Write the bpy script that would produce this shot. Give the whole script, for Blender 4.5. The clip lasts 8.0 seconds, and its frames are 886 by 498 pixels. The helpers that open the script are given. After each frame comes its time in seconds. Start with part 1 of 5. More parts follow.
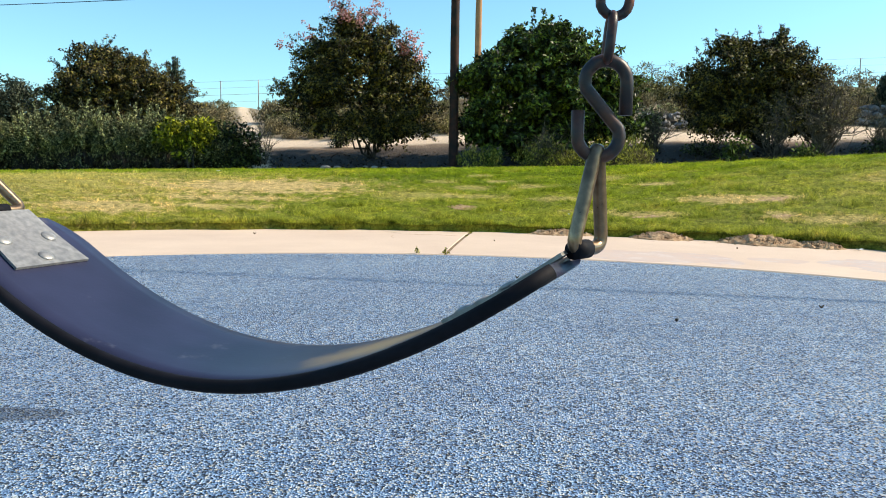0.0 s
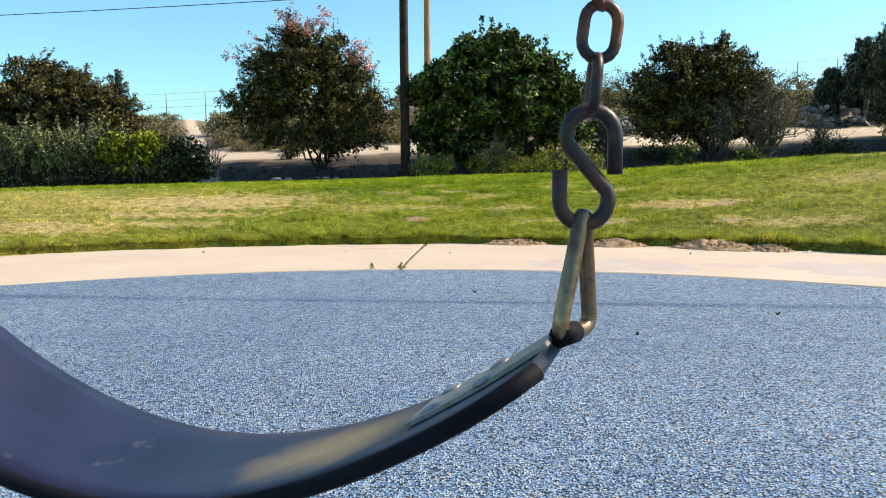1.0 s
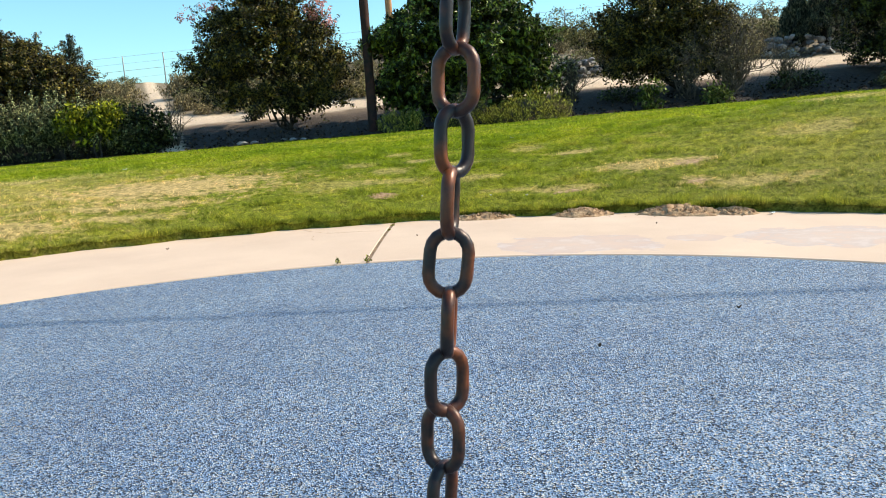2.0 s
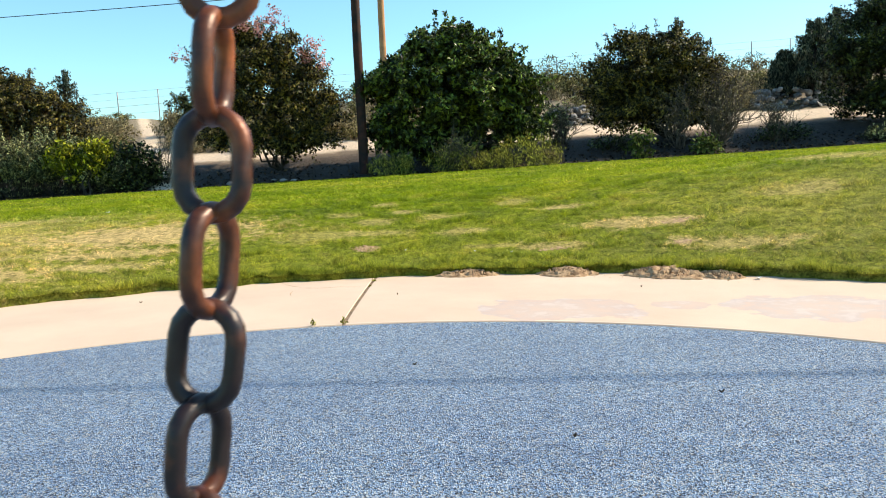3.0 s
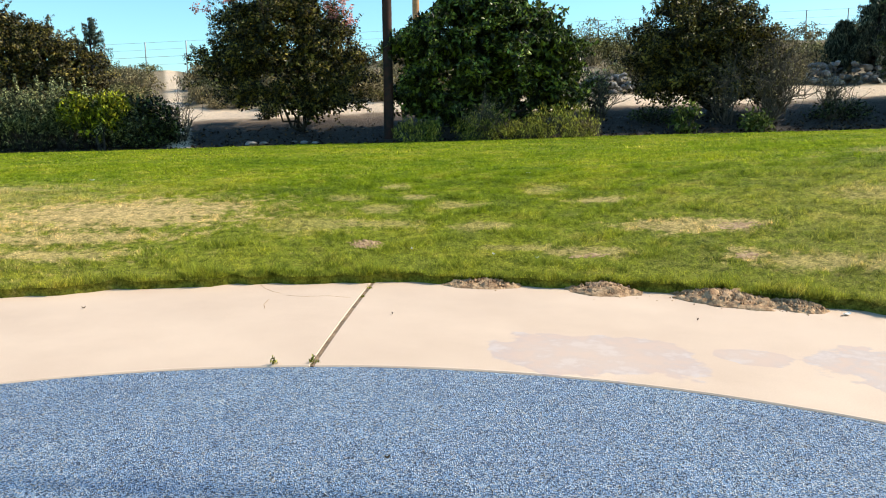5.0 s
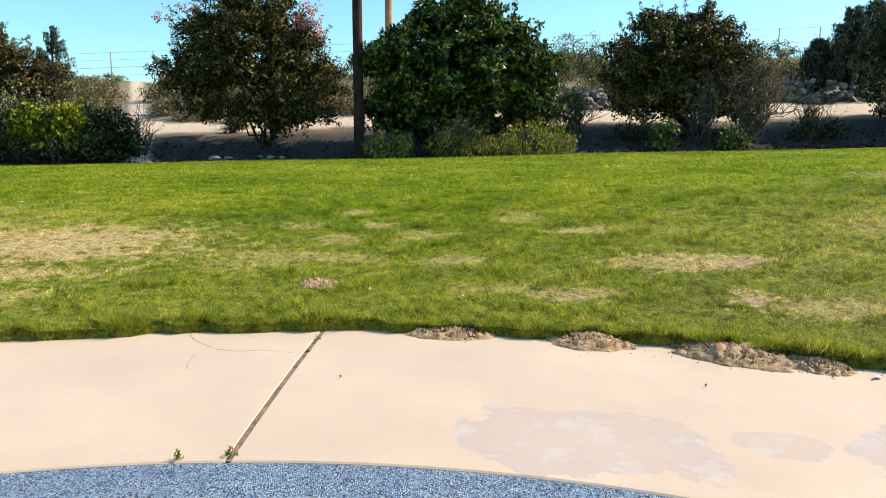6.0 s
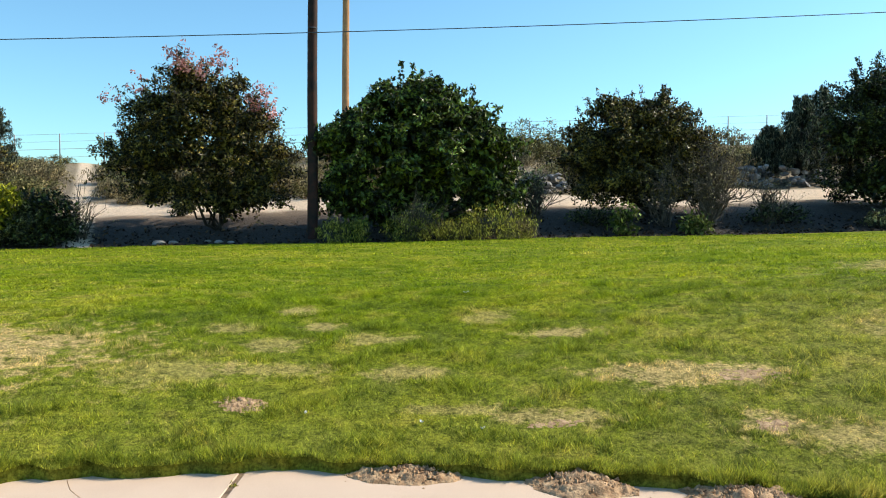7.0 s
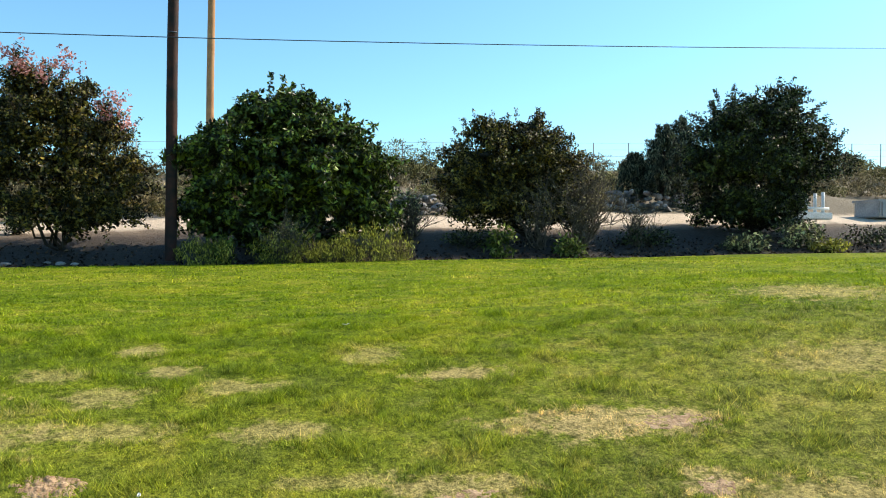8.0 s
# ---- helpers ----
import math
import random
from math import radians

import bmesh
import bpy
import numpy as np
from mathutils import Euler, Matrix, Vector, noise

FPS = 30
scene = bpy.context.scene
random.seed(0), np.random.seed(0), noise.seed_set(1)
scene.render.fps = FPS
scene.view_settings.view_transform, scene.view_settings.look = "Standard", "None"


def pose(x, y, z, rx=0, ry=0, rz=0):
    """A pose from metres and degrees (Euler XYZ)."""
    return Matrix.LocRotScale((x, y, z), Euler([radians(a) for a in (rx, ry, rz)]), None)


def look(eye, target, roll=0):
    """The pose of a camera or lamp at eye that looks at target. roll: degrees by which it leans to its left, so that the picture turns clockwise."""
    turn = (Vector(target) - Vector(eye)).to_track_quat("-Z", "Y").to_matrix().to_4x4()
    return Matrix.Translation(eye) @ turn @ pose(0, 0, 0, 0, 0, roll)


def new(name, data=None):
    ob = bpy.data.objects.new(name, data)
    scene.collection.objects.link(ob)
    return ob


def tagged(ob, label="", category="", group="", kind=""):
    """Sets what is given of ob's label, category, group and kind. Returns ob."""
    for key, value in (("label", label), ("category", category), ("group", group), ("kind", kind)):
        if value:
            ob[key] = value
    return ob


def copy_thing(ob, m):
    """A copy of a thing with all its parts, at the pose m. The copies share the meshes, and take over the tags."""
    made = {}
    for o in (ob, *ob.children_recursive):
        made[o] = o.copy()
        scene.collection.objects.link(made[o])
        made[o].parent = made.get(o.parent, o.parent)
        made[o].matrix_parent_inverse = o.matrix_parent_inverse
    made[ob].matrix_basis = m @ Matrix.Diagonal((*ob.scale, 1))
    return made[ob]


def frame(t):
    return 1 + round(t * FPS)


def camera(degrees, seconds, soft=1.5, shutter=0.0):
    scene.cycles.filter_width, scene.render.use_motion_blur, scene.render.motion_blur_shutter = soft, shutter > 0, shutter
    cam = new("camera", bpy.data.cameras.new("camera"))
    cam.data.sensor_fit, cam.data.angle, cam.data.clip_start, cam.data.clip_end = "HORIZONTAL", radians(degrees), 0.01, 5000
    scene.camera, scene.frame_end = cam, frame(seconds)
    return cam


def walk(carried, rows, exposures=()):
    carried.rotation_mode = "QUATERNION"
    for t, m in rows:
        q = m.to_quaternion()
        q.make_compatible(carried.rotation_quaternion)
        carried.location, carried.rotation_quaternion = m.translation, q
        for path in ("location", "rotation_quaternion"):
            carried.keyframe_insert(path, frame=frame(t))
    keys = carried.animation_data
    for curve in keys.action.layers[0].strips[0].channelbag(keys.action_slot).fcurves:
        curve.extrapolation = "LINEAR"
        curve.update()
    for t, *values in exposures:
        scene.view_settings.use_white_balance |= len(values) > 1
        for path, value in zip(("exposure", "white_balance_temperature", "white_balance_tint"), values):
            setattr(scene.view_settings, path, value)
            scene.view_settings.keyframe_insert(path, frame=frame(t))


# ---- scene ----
cam = camera(61.0, 8.0, soft=1.0, shutter=0.08)
PATH = [
    (0, (0.310, -4.631, 0.511), (0.171, -2.646, 0.307), 1.0),
    (0.5, (0.300, -4.621, 0.508), (0.208, -2.634, 0.309), 1.5),
    (1, (0.302, -4.557, 0.543), (0.283, -2.565, 0.360), -0.3),
    (1.2, (0.312, -4.541, 0.594), (0.308, -2.553, 0.373), -1.1),
    (1.5, (0.332, -4.531, 0.670), (0.349, -2.552, 0.386), -2.3),
    (1.7, (0.358, -4.510, 0.730), (0.385, -2.538, 0.400), -3.3),
    (2.8, (0.412, -4.427, 0.904), (0.481, -2.447, 0.631), -3.1),
    (3, (0.457, -4.367, 0.921), (0.524, -2.381, 0.694), -2.3),
    (3.1, (0.486, -4.334, 0.927), (0.515, -2.348, 0.697), -1.9),
    (3.5, (0.547, -4.168, 0.941), (0.365, -2.194, 0.677), -0.2),
    (4, (0.553, -3.992, 0.989), (0.413, -2.012, 0.748), 1.5),
    (4.5, (0.578, -3.708, 1.027), (0.521, -1.731, 0.731), 1.2),
    (4.7, (0.597, -3.528, 1.045), (0.574, -1.556, 0.714), 0.1),
    (5.8, (0.673, -2.751, 1.149), (0.687, -0.774, 0.849), -0.1),
    (6, (0.689, -2.565, 1.139), (0.744, -0.587, 0.847), 0.3),
    (6.5, (0.689, -2.117, 1.151), (0.837, -0.130, 0.976), 1.9),
    (7, (0.739, -1.741, 1.183), (0.904, 0.251, 1.108), 0.4),
    (7.5, (0.736, -1.343, 1.208), (1.136, 0.616, 1.168), 1.1),
    (8, (0.757, -0.963, 1.189), (1.259, 0.973, 1.174), 0.8),
]
walk(cam, [(t, look(eye, target, roll)) for t, eye, target, roll in PATH], [(0, 0.5, 7250, 10), (1.7, 0.5, 7250, 10), (3.0, 0.62, 7450, 10), (3.6, 0.62, 7300, 10), (4.5, 0.5, 7130, 10), (6.4, 0.48, 7080, 10), (7.0, 0.41, 7050, 10), (7.5, 0.5, 7040, 10), (8, 0.53, 7030, 10)])

# ---- light ----
SUN_EL, SUN_AZ = radians(42), radians(79)      # azimuth clockwise from +y
world = bpy.data.worlds.new("sky")
scene.world = world
world.use_nodes = True
wn = world.node_tree.nodes
sky = wn.new("ShaderNodeTexSky")
sky.sky_type, sky.sun_disc = "NISHITA", False
sky.sun_elevation, sky.sun_rotation = SUN_EL, SUN_AZ
sky.air_density, sky.dust_density, sky.ozone_density = 1.0, 0.6, 1.6
wn["Background"].inputs["Strength"].default_value = 0.143
tint = wn.new("ShaderNodeMix")
tint.data_type, tint.blend_type = "RGBA", "MULTIPLY"
tint.inputs[0].default_value, tint.inputs[7].default_value = 1.0, (0.635, 1.035, 1.175, 1)
world.node_tree.links.new(sky.outputs["Color"], tint.inputs[6])
world.node_tree.links.new(tint.outputs[2], wn["Background"].inputs["Color"])
sun_way = Vector((math.sin(SUN_AZ) * math.cos(SUN_EL), math.cos(SUN_AZ) * math.cos(SUN_EL), math.sin(SUN_EL)))
sun = new("sun", bpy.data.lights.new("sun", "SUN"))
sun.data.energy, sun.data.angle, sun.data.color = 4.7, radians(0.55), (1.0, 0.90, 0.755)
sun.matrix_world = look(sun_way * 60, (0, 0, 0))

# ---- materials ----
def nodes_of(name):
    m = bpy.data.materials.new(name)
    m.use_nodes = True
    return m, m.node_tree.nodes, m.node_tree.links, m.node_tree.nodes["Principled BSDF"]


def ramp(n, stops):
    r = n.new("ShaderNodeValToRGB")
    e = r.color_ramp.elements
    while len(e) < len(stops):
        e.new(0.5)
    for i, (p, c) in enumerate(stops):
        e[i].position, e[i].color = p, (*c, 1)
    return r


def mixed(n, l, fac, a, b, mode="MIX"):
    x = n.new("ShaderNodeMix")
    x.data_type, x.blend_type = "RGBA", mode
    for sock, v in ((x.inputs[0], fac), (x.inputs[6], a), (x.inputs[7], b)):
        if hasattr(v, "links"):
            l.new(v, sock)
        else:
            sock.default_value = v if isinstance(v, float) else (*v, 1)
    return x.outputs[2]


def noise_of(n, l, scale, detail=4, rough=0.55, where=None):
    x = n.new("ShaderNodeTexNoise")
    x.inputs["Scale"].default_value, x.inputs["Detail"].default_value, x.inputs["Roughness"].default_value = scale, detail, rough
    l.new(where if where else place_of(n), x.inputs["Vector"])
    return x.outputs["Fac"]


def place_of(n):
    g = n.get("place")
    if not g:
        g = n.new("ShaderNodeNewGeometry")
        g.name = "place"
    return g.outputs["Position"]


def bump_of(n, l, b, height, strength, distance):
    x = n.new("ShaderNodeBump")
    x.inputs["Strength"].default_value, x.inputs["Distance"].default_value = strength, distance
    l.new(height, x.inputs["Height"])
    l.new(x.outputs[0], b.inputs["Normal"])


def plain(name, c1, c2, scale, rough=0.7, metal=0.0, fine=0.0, bump=0.0, dist=0.01, rr=0.12, edge=(0.35, 0.68)):
    """Two colours mingled by noise at two scales, with fine relief."""
    m, n, l, b = nodes_of(name)
    a = noise_of(n, l, scale)
    f = noise_of(n, l, fine or scale * 9, 3)
    r1 = ramp(n, [(edge[0], c1), (edge[1], c2)])
    l.new(a, r1.inputs[0])
    r2 = ramp(n, [(0.3, (0.72, 0.72, 0.72)), (0.7, (1.15, 1.15, 1.15))])
    l.new(f, r2.inputs[0])
    l.new(mixed(n, l, 1.0, r1.outputs[0], r2.outputs[0], "MULTIPLY"), b.inputs["Base Color"])
    b.inputs["Metallic"].default_value = metal
    rg = n.new("ShaderNodeMapRange")
    rg.inputs[3].default_value, rg.inputs[4].default_value = rough - rr, rough + rr
    l.new(f, rg.inputs[0])
    l.new(rg.outputs[0], b.inputs["Roughness"])
    if bump:
        bump_of(n, l, b, f, bump, dist)
    return m


def leafy(name, dark, light, rough=0.45, through_light=0.25, gloss=0.15):
    """Leaves: each one its own shade, some light passing through."""
    m, n, l, b = nodes_of(name)
    g = n.new("ShaderNodeNewGeometry")
    g.name = "place"
    r = ramp(n, [(0.0, dark), (0.55, tuple(0.84 * x + 0.16 * y for x, y in zip(dark, light))), (0.8, light), (1.0, tuple(1.5 * y for y in light))])
    l.new(g.outputs["Random Per Island"], r.inputs[0])
    col = r.outputs[0]
    big = noise_of(n, l, 2.0, 3)
    r2 = ramp(n, [(0.35, (0.5, 0.52, 0.5)), (0.65, (1.4, 1.35, 1.2))])
    l.new(big, r2.inputs[0])
    col = mixed(n, l, 1.0, col, r2.outputs[0], "MULTIPLY")
    l.new(col, b.inputs["Base Color"])
    b.inputs["Roughness"].default_value = rough
    b.inputs["Specular IOR Level"].default_value = gloss
    t = n.new("ShaderNodeBsdfTranslucent")
    l.new(col, t.inputs["Color"])
    s = n.new("ShaderNodeMixShader")
    s.inputs[0].default_value = through_light
    l.new(b.outputs[0], s.inputs[1])
    l.new(t.outputs[0], s.inputs[2])
    l.new(s.outputs[0], n["Material Output"].inputs[0])
    return m


def rubber_ground():
    m, n, l, b = nodes_of("blue_rubber_granules")
    v = n.new("ShaderNodeTexVoronoi")
    v.inputs["Scale"].default_value = 235
    l.new(place_of(n), v.inputs["Vector"])
    sep = n.new("ShaderNodeSeparateColor")
    l.new(v.outputs["Color"], sep.inputs[0])
    r = ramp(n, [(0.0, (0.010, 0.018, 0.032)), (0.27, (0.024, 0.05, 0.092)), (0.32, (0.098, 0.197, 0.375)), (0.6, (0.17, 0.322, 0.55)), (0.77, (0.36, 0.505, 0.68)), (0.93, (0.62, 0.65, 0.64)), (1.0, (0.46, 0.39, 0.27))])
    l.new(sep.outputs[0], r.inputs[0])
    big = noise_of(n, l, 0.9, 5, 0.6)
    r2 = ramp(n, [(0.32, (0.84, 0.86, 0.9)), (0.7, (1.12, 1.1, 1.06))])
    l.new(big, r2.inputs[0])
    mid = noise_of(n, l, 14, 3)
    r3 = ramp(n, [(0.3, (0.86, 0.86, 0.86)), (0.7, (1.1, 1.1, 1.1))])
    l.new(mid, r3.inputs[0])
    c = mixed(n, l, 1.0, r.outputs[0], r2.outputs[0], "MULTIPLY")
    c = mixed(n, l, 1.0, c, r3.outputs[0], "MULTIPLY")
    # a swing seat's oval cast shadow, painted into the rubber colour
    mp = n.new("ShaderNodeMapping")
    mp.vector_type = "TEXTURE"
    mp.inputs["Location"].default_value, mp.inputs["Scale"].default_value = (-0.72, -3.20, 0), (0.19, 0.055, 1)
    mp.inputs["Rotation"].default_value = (0, 0, 0.12)
    l.new(place_of(n), mp.inputs[0])
    ln = n.new("ShaderNodeVectorMath")
    ln.operation = "LENGTH"
    l.new(mp.outputs[0], ln.inputs[0])
    painted_shadow = ramp(n, [(0.75, (0.42, 0.44, 0.47)), (1.0, (1, 1, 1))])
    l.new(ln.outputs["Value"], painted_shadow.inputs[0])
    c = mixed(n, l, 1.0, c, painted_shadow.outputs[0], "MULTIPLY")
    l.new(c, b.inputs["Base Color"])
    b.inputs["Roughness"].default_value = 0.75
    bump_of(n, l, b, v.outputs["Distance"], 1.0, 0.009)
    return m


def concrete():
    m, n, l, b = nodes_of("pinkish_concrete")
    a = noise_of(n, l, 1.3, 6, 0.6)
    r = ramp(n, [(0.3, (0.53, 0.398, 0.303)), (0.7, (0.625, 0.482, 0.37))])
    l.new(a, r.inputs[0])
    f = noise_of(n, l, 160, 3)
    r2 = ramp(n, [(0.3, (0.9, 0.9, 0.9)), (0.7, (1.05, 1.05, 1.05))])
    l.new(f, r2.inputs[0])
    col = mixed(n, l, 1.0, r.outputs[0], r2.outputs[0], "MULTIPLY")
    # dried puddle stains
    edge = noise_of(n, l, 4.5, 4)
    for cx, cy, rx, ry, tint in ((1.3, 0.14, 0.55, 0.36, (0.445, 0.355, 0.325)), (2.02, 0.08, 0.2, 0.14, (0.46, 0.36, 0.32)), (2.75, -0.15, 0.55, 0.4, (0.43, 0.36, 0.34))):
        mp = n.new("ShaderNodeMapping")
        mp.vector_type = "TEXTURE"
        mp.inputs["Location"].default_value, mp.inputs["Scale"].default_value = (cx, cy, 0), (rx, ry, 1)
        mp.inputs["Rotation"].default_value = (0, 0, -0.3)
        l.new(place_of(n), mp.inputs[0])
        ln = n.new("ShaderNodeVectorMath")
        ln.operation = "LENGTH"
        l.new(mp.outputs[0], ln.inputs[0])
        ad = n.new("ShaderNodeMath")
        ad.operation = "ADD"
        l.new(ln.outputs["Value"], ad.inputs[0])
        sc = n.new("ShaderNodeMath")
        sc.operation = "MULTIPLY_ADD"
        l.new(edge, sc.inputs[0])
        sc.inputs[1].default_value, sc.inputs[2].default_value = 1.4, -0.7
        l.new(sc.outputs[0], ad.inputs[1])
        rr = ramp(n, [(0.0, (0.62, 0.62, 0.62)), (0.55, (0.68, 0.68, 0.68)), (0.86, (0.9, 0.9, 0.9)), (0.94, (0, 0, 0))])
        l.new(ad.outputs[0], rr.inputs[0])
        blot = ramp(n, [(0.38, (0.50, 0.43, 0.41)), (0.48, tint), (0.58, (0.49, 0.365, 0.31))])
        l.new(noise_of(n, l, 5.5, 5, 0.65), blot.inputs[0])
        col = mixed(n, l, rr.outputs[0], col, blot.outputs[0])
    l.new(col, b.inputs["Base Color"])
    b.inputs["Roughness"].default_value = 0.8
    bump_of(n, l, b, f, 0.25, 0.002)
    return m


def hillside():
    """Leaf litter by the lawn darkened with painted tree shade, a pale beaten track, dull scrubby soil on the hill with
    a pale footpath.
    """
    m, n, l, b = nodes_of("dry_dirt")
    sep = n.new("ShaderNodeSeparateXYZ")
    l.new(place_of(n), sep.inputs[0])
    rag = noise_of(n, l, 0.8, 6, 0.65)
    fine = noise_of(n, l, 9, 5, 0.7)

    def calc(op, a, c, d=None):
        x = n.new("ShaderNodeMath")
        x.operation = op
        for k, v in enumerate((a, c, d)):
            if v is None:
                continue
            if hasattr(v, "links"):
                l.new(v, x.inputs[k])
            else:
                x.inputs[k].default_value = v
        return x.outputs[0]

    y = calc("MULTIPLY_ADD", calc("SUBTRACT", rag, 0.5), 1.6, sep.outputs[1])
    # the near-black first stops put the trees' shade into the litter's colour
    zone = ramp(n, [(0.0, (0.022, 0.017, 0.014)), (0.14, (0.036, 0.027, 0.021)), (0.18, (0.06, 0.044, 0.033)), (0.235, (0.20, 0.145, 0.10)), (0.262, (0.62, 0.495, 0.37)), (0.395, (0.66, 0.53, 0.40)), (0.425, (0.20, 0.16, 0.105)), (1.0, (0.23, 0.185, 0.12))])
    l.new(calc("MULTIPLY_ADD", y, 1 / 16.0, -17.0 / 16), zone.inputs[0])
    # footpath up the slope
    off = calc("ABSOLUTE", calc("ADD", calc("MULTIPLY_ADD", sep.outputs[1], 0.367, 0.3), sep.outputs[0]), 0.0)
    off = calc("MULTIPLY_ADD", calc("SUBTRACT", fine, 0.5), 0.8, off)
    trail = ramp(n, [(0.2, (1, 1, 1)), (0.42, (0, 0, 0))])
    l.new(off, trail.inputs[0])
    col = mixed(n, l, trail.outputs[0], zone.outputs[0], (0.64, 0.51, 0.37))
    r2 = ramp(n, [(0.28, (0.6, 0.59, 0.58)), (0.45, (0.98, 0.98, 0.98)), (0.72, (1.2, 1.19, 1.17))])
    l.new(fine, r2.inputs[0])
    l.new(mixed(n, l, 1.0, col, r2.outputs[0], "MULTIPLY"), b.inputs["Base Color"])
    b.inputs["Roughness"].default_value = 0.95
    bump_of(n, l, b, fine, 0.9, 0.1)
    return m


# worn patches of the lawn: place, half sizes, turn, how bare
PATCHES = ((-2.2, 3.15, 1.15, 0.55, 0.18, 1.0), (-3.05, 1.6, 0.5, 0.3, 0.3, 0.8), (-2.3, 2.36, 0.85, 0.16, 0.22, 0.8), (-2.2, 1.95, 0.55, 0.14, 0.23, 0.7), (-0.55, 2.88, 0.4, 0.3, 0.06, 0.5),
           (1.97, 3.3, 0.28, 0.09, -0.1, 0.95), (2.5, 2.46, 0.52, 0.17, -0.2, 0.8), (0.9, 2.74, 0.26, 0.12, -0.15, 0.75), (0.1, 4.18, 0.17, 0.12, -0.1, 0.85), (0.33, 3.71, 0.15, 0.11, -0.1, 0.8),
           (0.0, 3.32, 0.22, 0.14, -0.1, 0.6), (-0.32, 3.72, 0.2, 0.13, -0.1, 0.6), (0.71, 3.37, 0.25, 0.1, -0.15, 0.7), (0.1, 2.86, 0.32, 0.12, -0.1, 0.65), (1.54, 3.81, 0.17, 0.2, -0.2, 0.6),
           (1.64, 2.05, 0.3, 0.09, -0.2, 0.85), (2.68, 1.8, 0.14, 0.12, -0.28, 0.95), (5.5, 4.5, 0.6, 0.6, -0.2, 0.55), (4.2, 2.75, 0.4, 0.25, -0.3, 0.6), (3.1, 1.55, 0.5, 0.15, -0.3, 0.55), (1.12, 2.2, 0.25, 0.07, -0.1, 0.55),
           (-4.2, 4.3, 0.8, 0.4, 0.2, 0.5), (-4.6, 3.0, 2.6, 1.9, 0.1, 0.42), (4.6, 2.3, 2.2, 1.5, -0.3, 0.15))


def lawn_colour(n, l):
    """Green to straw by soft noise and by the worn patches."""
    wide = noise_of(n, l, 0.55, 4, 0.6)
    rag = noise_of(n, l, 9.0, 6, 0.75)
    mid = noise_of(n, l, 3.2, 5, 0.6)
    green = ramp(n, [(0.36, (0.145, 0.24, 0.009)), (0.5, (0.295, 0.385, 0.016)), (0.64, (0.51, 0.51, 0.042))])
    add = n.new("ShaderNodeMath")
    add.operation = "MULTIPLY_ADD"
    l.new(wide, add.inputs[0])
    add.inputs[1].default_value = 0.5
    half = n.new("ShaderNodeMath")
    half.operation = "MULTIPLY"
    l.new(mid, half.inputs[0])
    half.inputs[1].default_value = 0.5
    l.new(half.outputs[0], add.inputs[2])
    l.new(add.outputs[0], green.inputs[0])
    col = green.outputs[0]
    straw = (0.90, 0.68, 0.31)
    loose = ramp(n, [(0.56, (0, 0, 0)), (0.72, (0.55, 0.55, 0.55))])
    l.new(mid, loose.inputs[0])
    col = mixed(n, l, loose.outputs[0], col, (0.55, 0.47, 0.14))
    sep = n.new("ShaderNodeSeparateXYZ")
    l.new(place_of(n), sep.inputs[0])
    near = n.new("ShaderNodeMath")
    near.operation = "MULTIPLY_ADD"
    l.new(mid, near.inputs[0])
    near.inputs[1].default_value = 5.0
    l.new(sep.outputs[1], near.inputs[2])
    dry = ramp(n, [(0.25, (0.55, 0.55, 0.55)), (0.55, (0, 0, 0))])
    tenth = n.new("ShaderNodeMath")
    tenth.operation = "MULTIPLY"
    l.new(near.outputs[0], tenth.inputs[0])
    tenth.inputs[1].default_value = 0.08
    l.new(tenth.outputs[0], dry.inputs[0])
    col = mixed(n, l, dry.outputs[0], col, (0.41, 0.38, 0.10))
    for cx, cy, rx, ry, turn, bare in PATCHES:
        bare *= 1.0 if rx > 0.4 else 0.72
        mp = n.new("ShaderNodeMapping")
        mp.vector_type = "TEXTURE"
        mp.inputs["Location"].default_value, mp.inputs["Scale"].default_value = (cx, cy, 0), (rx, ry, 1000)
        mp.inputs["Rotation"].default_value = (0, 0, turn)
        l.new(place_of(n), mp.inputs[0])
        ln = n.new("ShaderNodeVectorMath")
        ln.operation = "LENGTH"
        l.new(mp.outputs[0], ln.inputs[0])
        s = n.new("ShaderNodeMath")
        s.operation = "MULTIPLY_ADD"
        l.new(rag, s.inputs[0])
        s.inputs[1].default_value = 4.4
        l.new(ln.outputs["Value"], s.inputs[2])
        k = ramp(n, [(0.6, (min(1.0, bare * 1.05),) * 3), (0.92, (0, 0, 0))])
        h = n.new("ShaderNodeMath")
        h.operation = "MULTIPLY_ADD"
        l.new(s.outputs[0], h.inputs[0])
        h.inputs[1].default_value, h.inputs[2].default_value = 0.5, -0.8
        l.new(h.outputs[0], k.inputs[0])
        col = mixed(n, l, k.outputs[0], col, straw)
    tuft = noise_of(n, l, 15, 5, 0.68)
    shade = ramp(n, [(0.34, (0.42, 0.46, 0.36)), (0.52, (1.0, 1.0, 1.0)), (0.66, (1.32, 1.28, 1.22))])
    l.new(tuft, shade.inputs[0])
    col = mixed(n, l, 1.0, col, shade.outputs[0], "MULTIPLY")
    return col


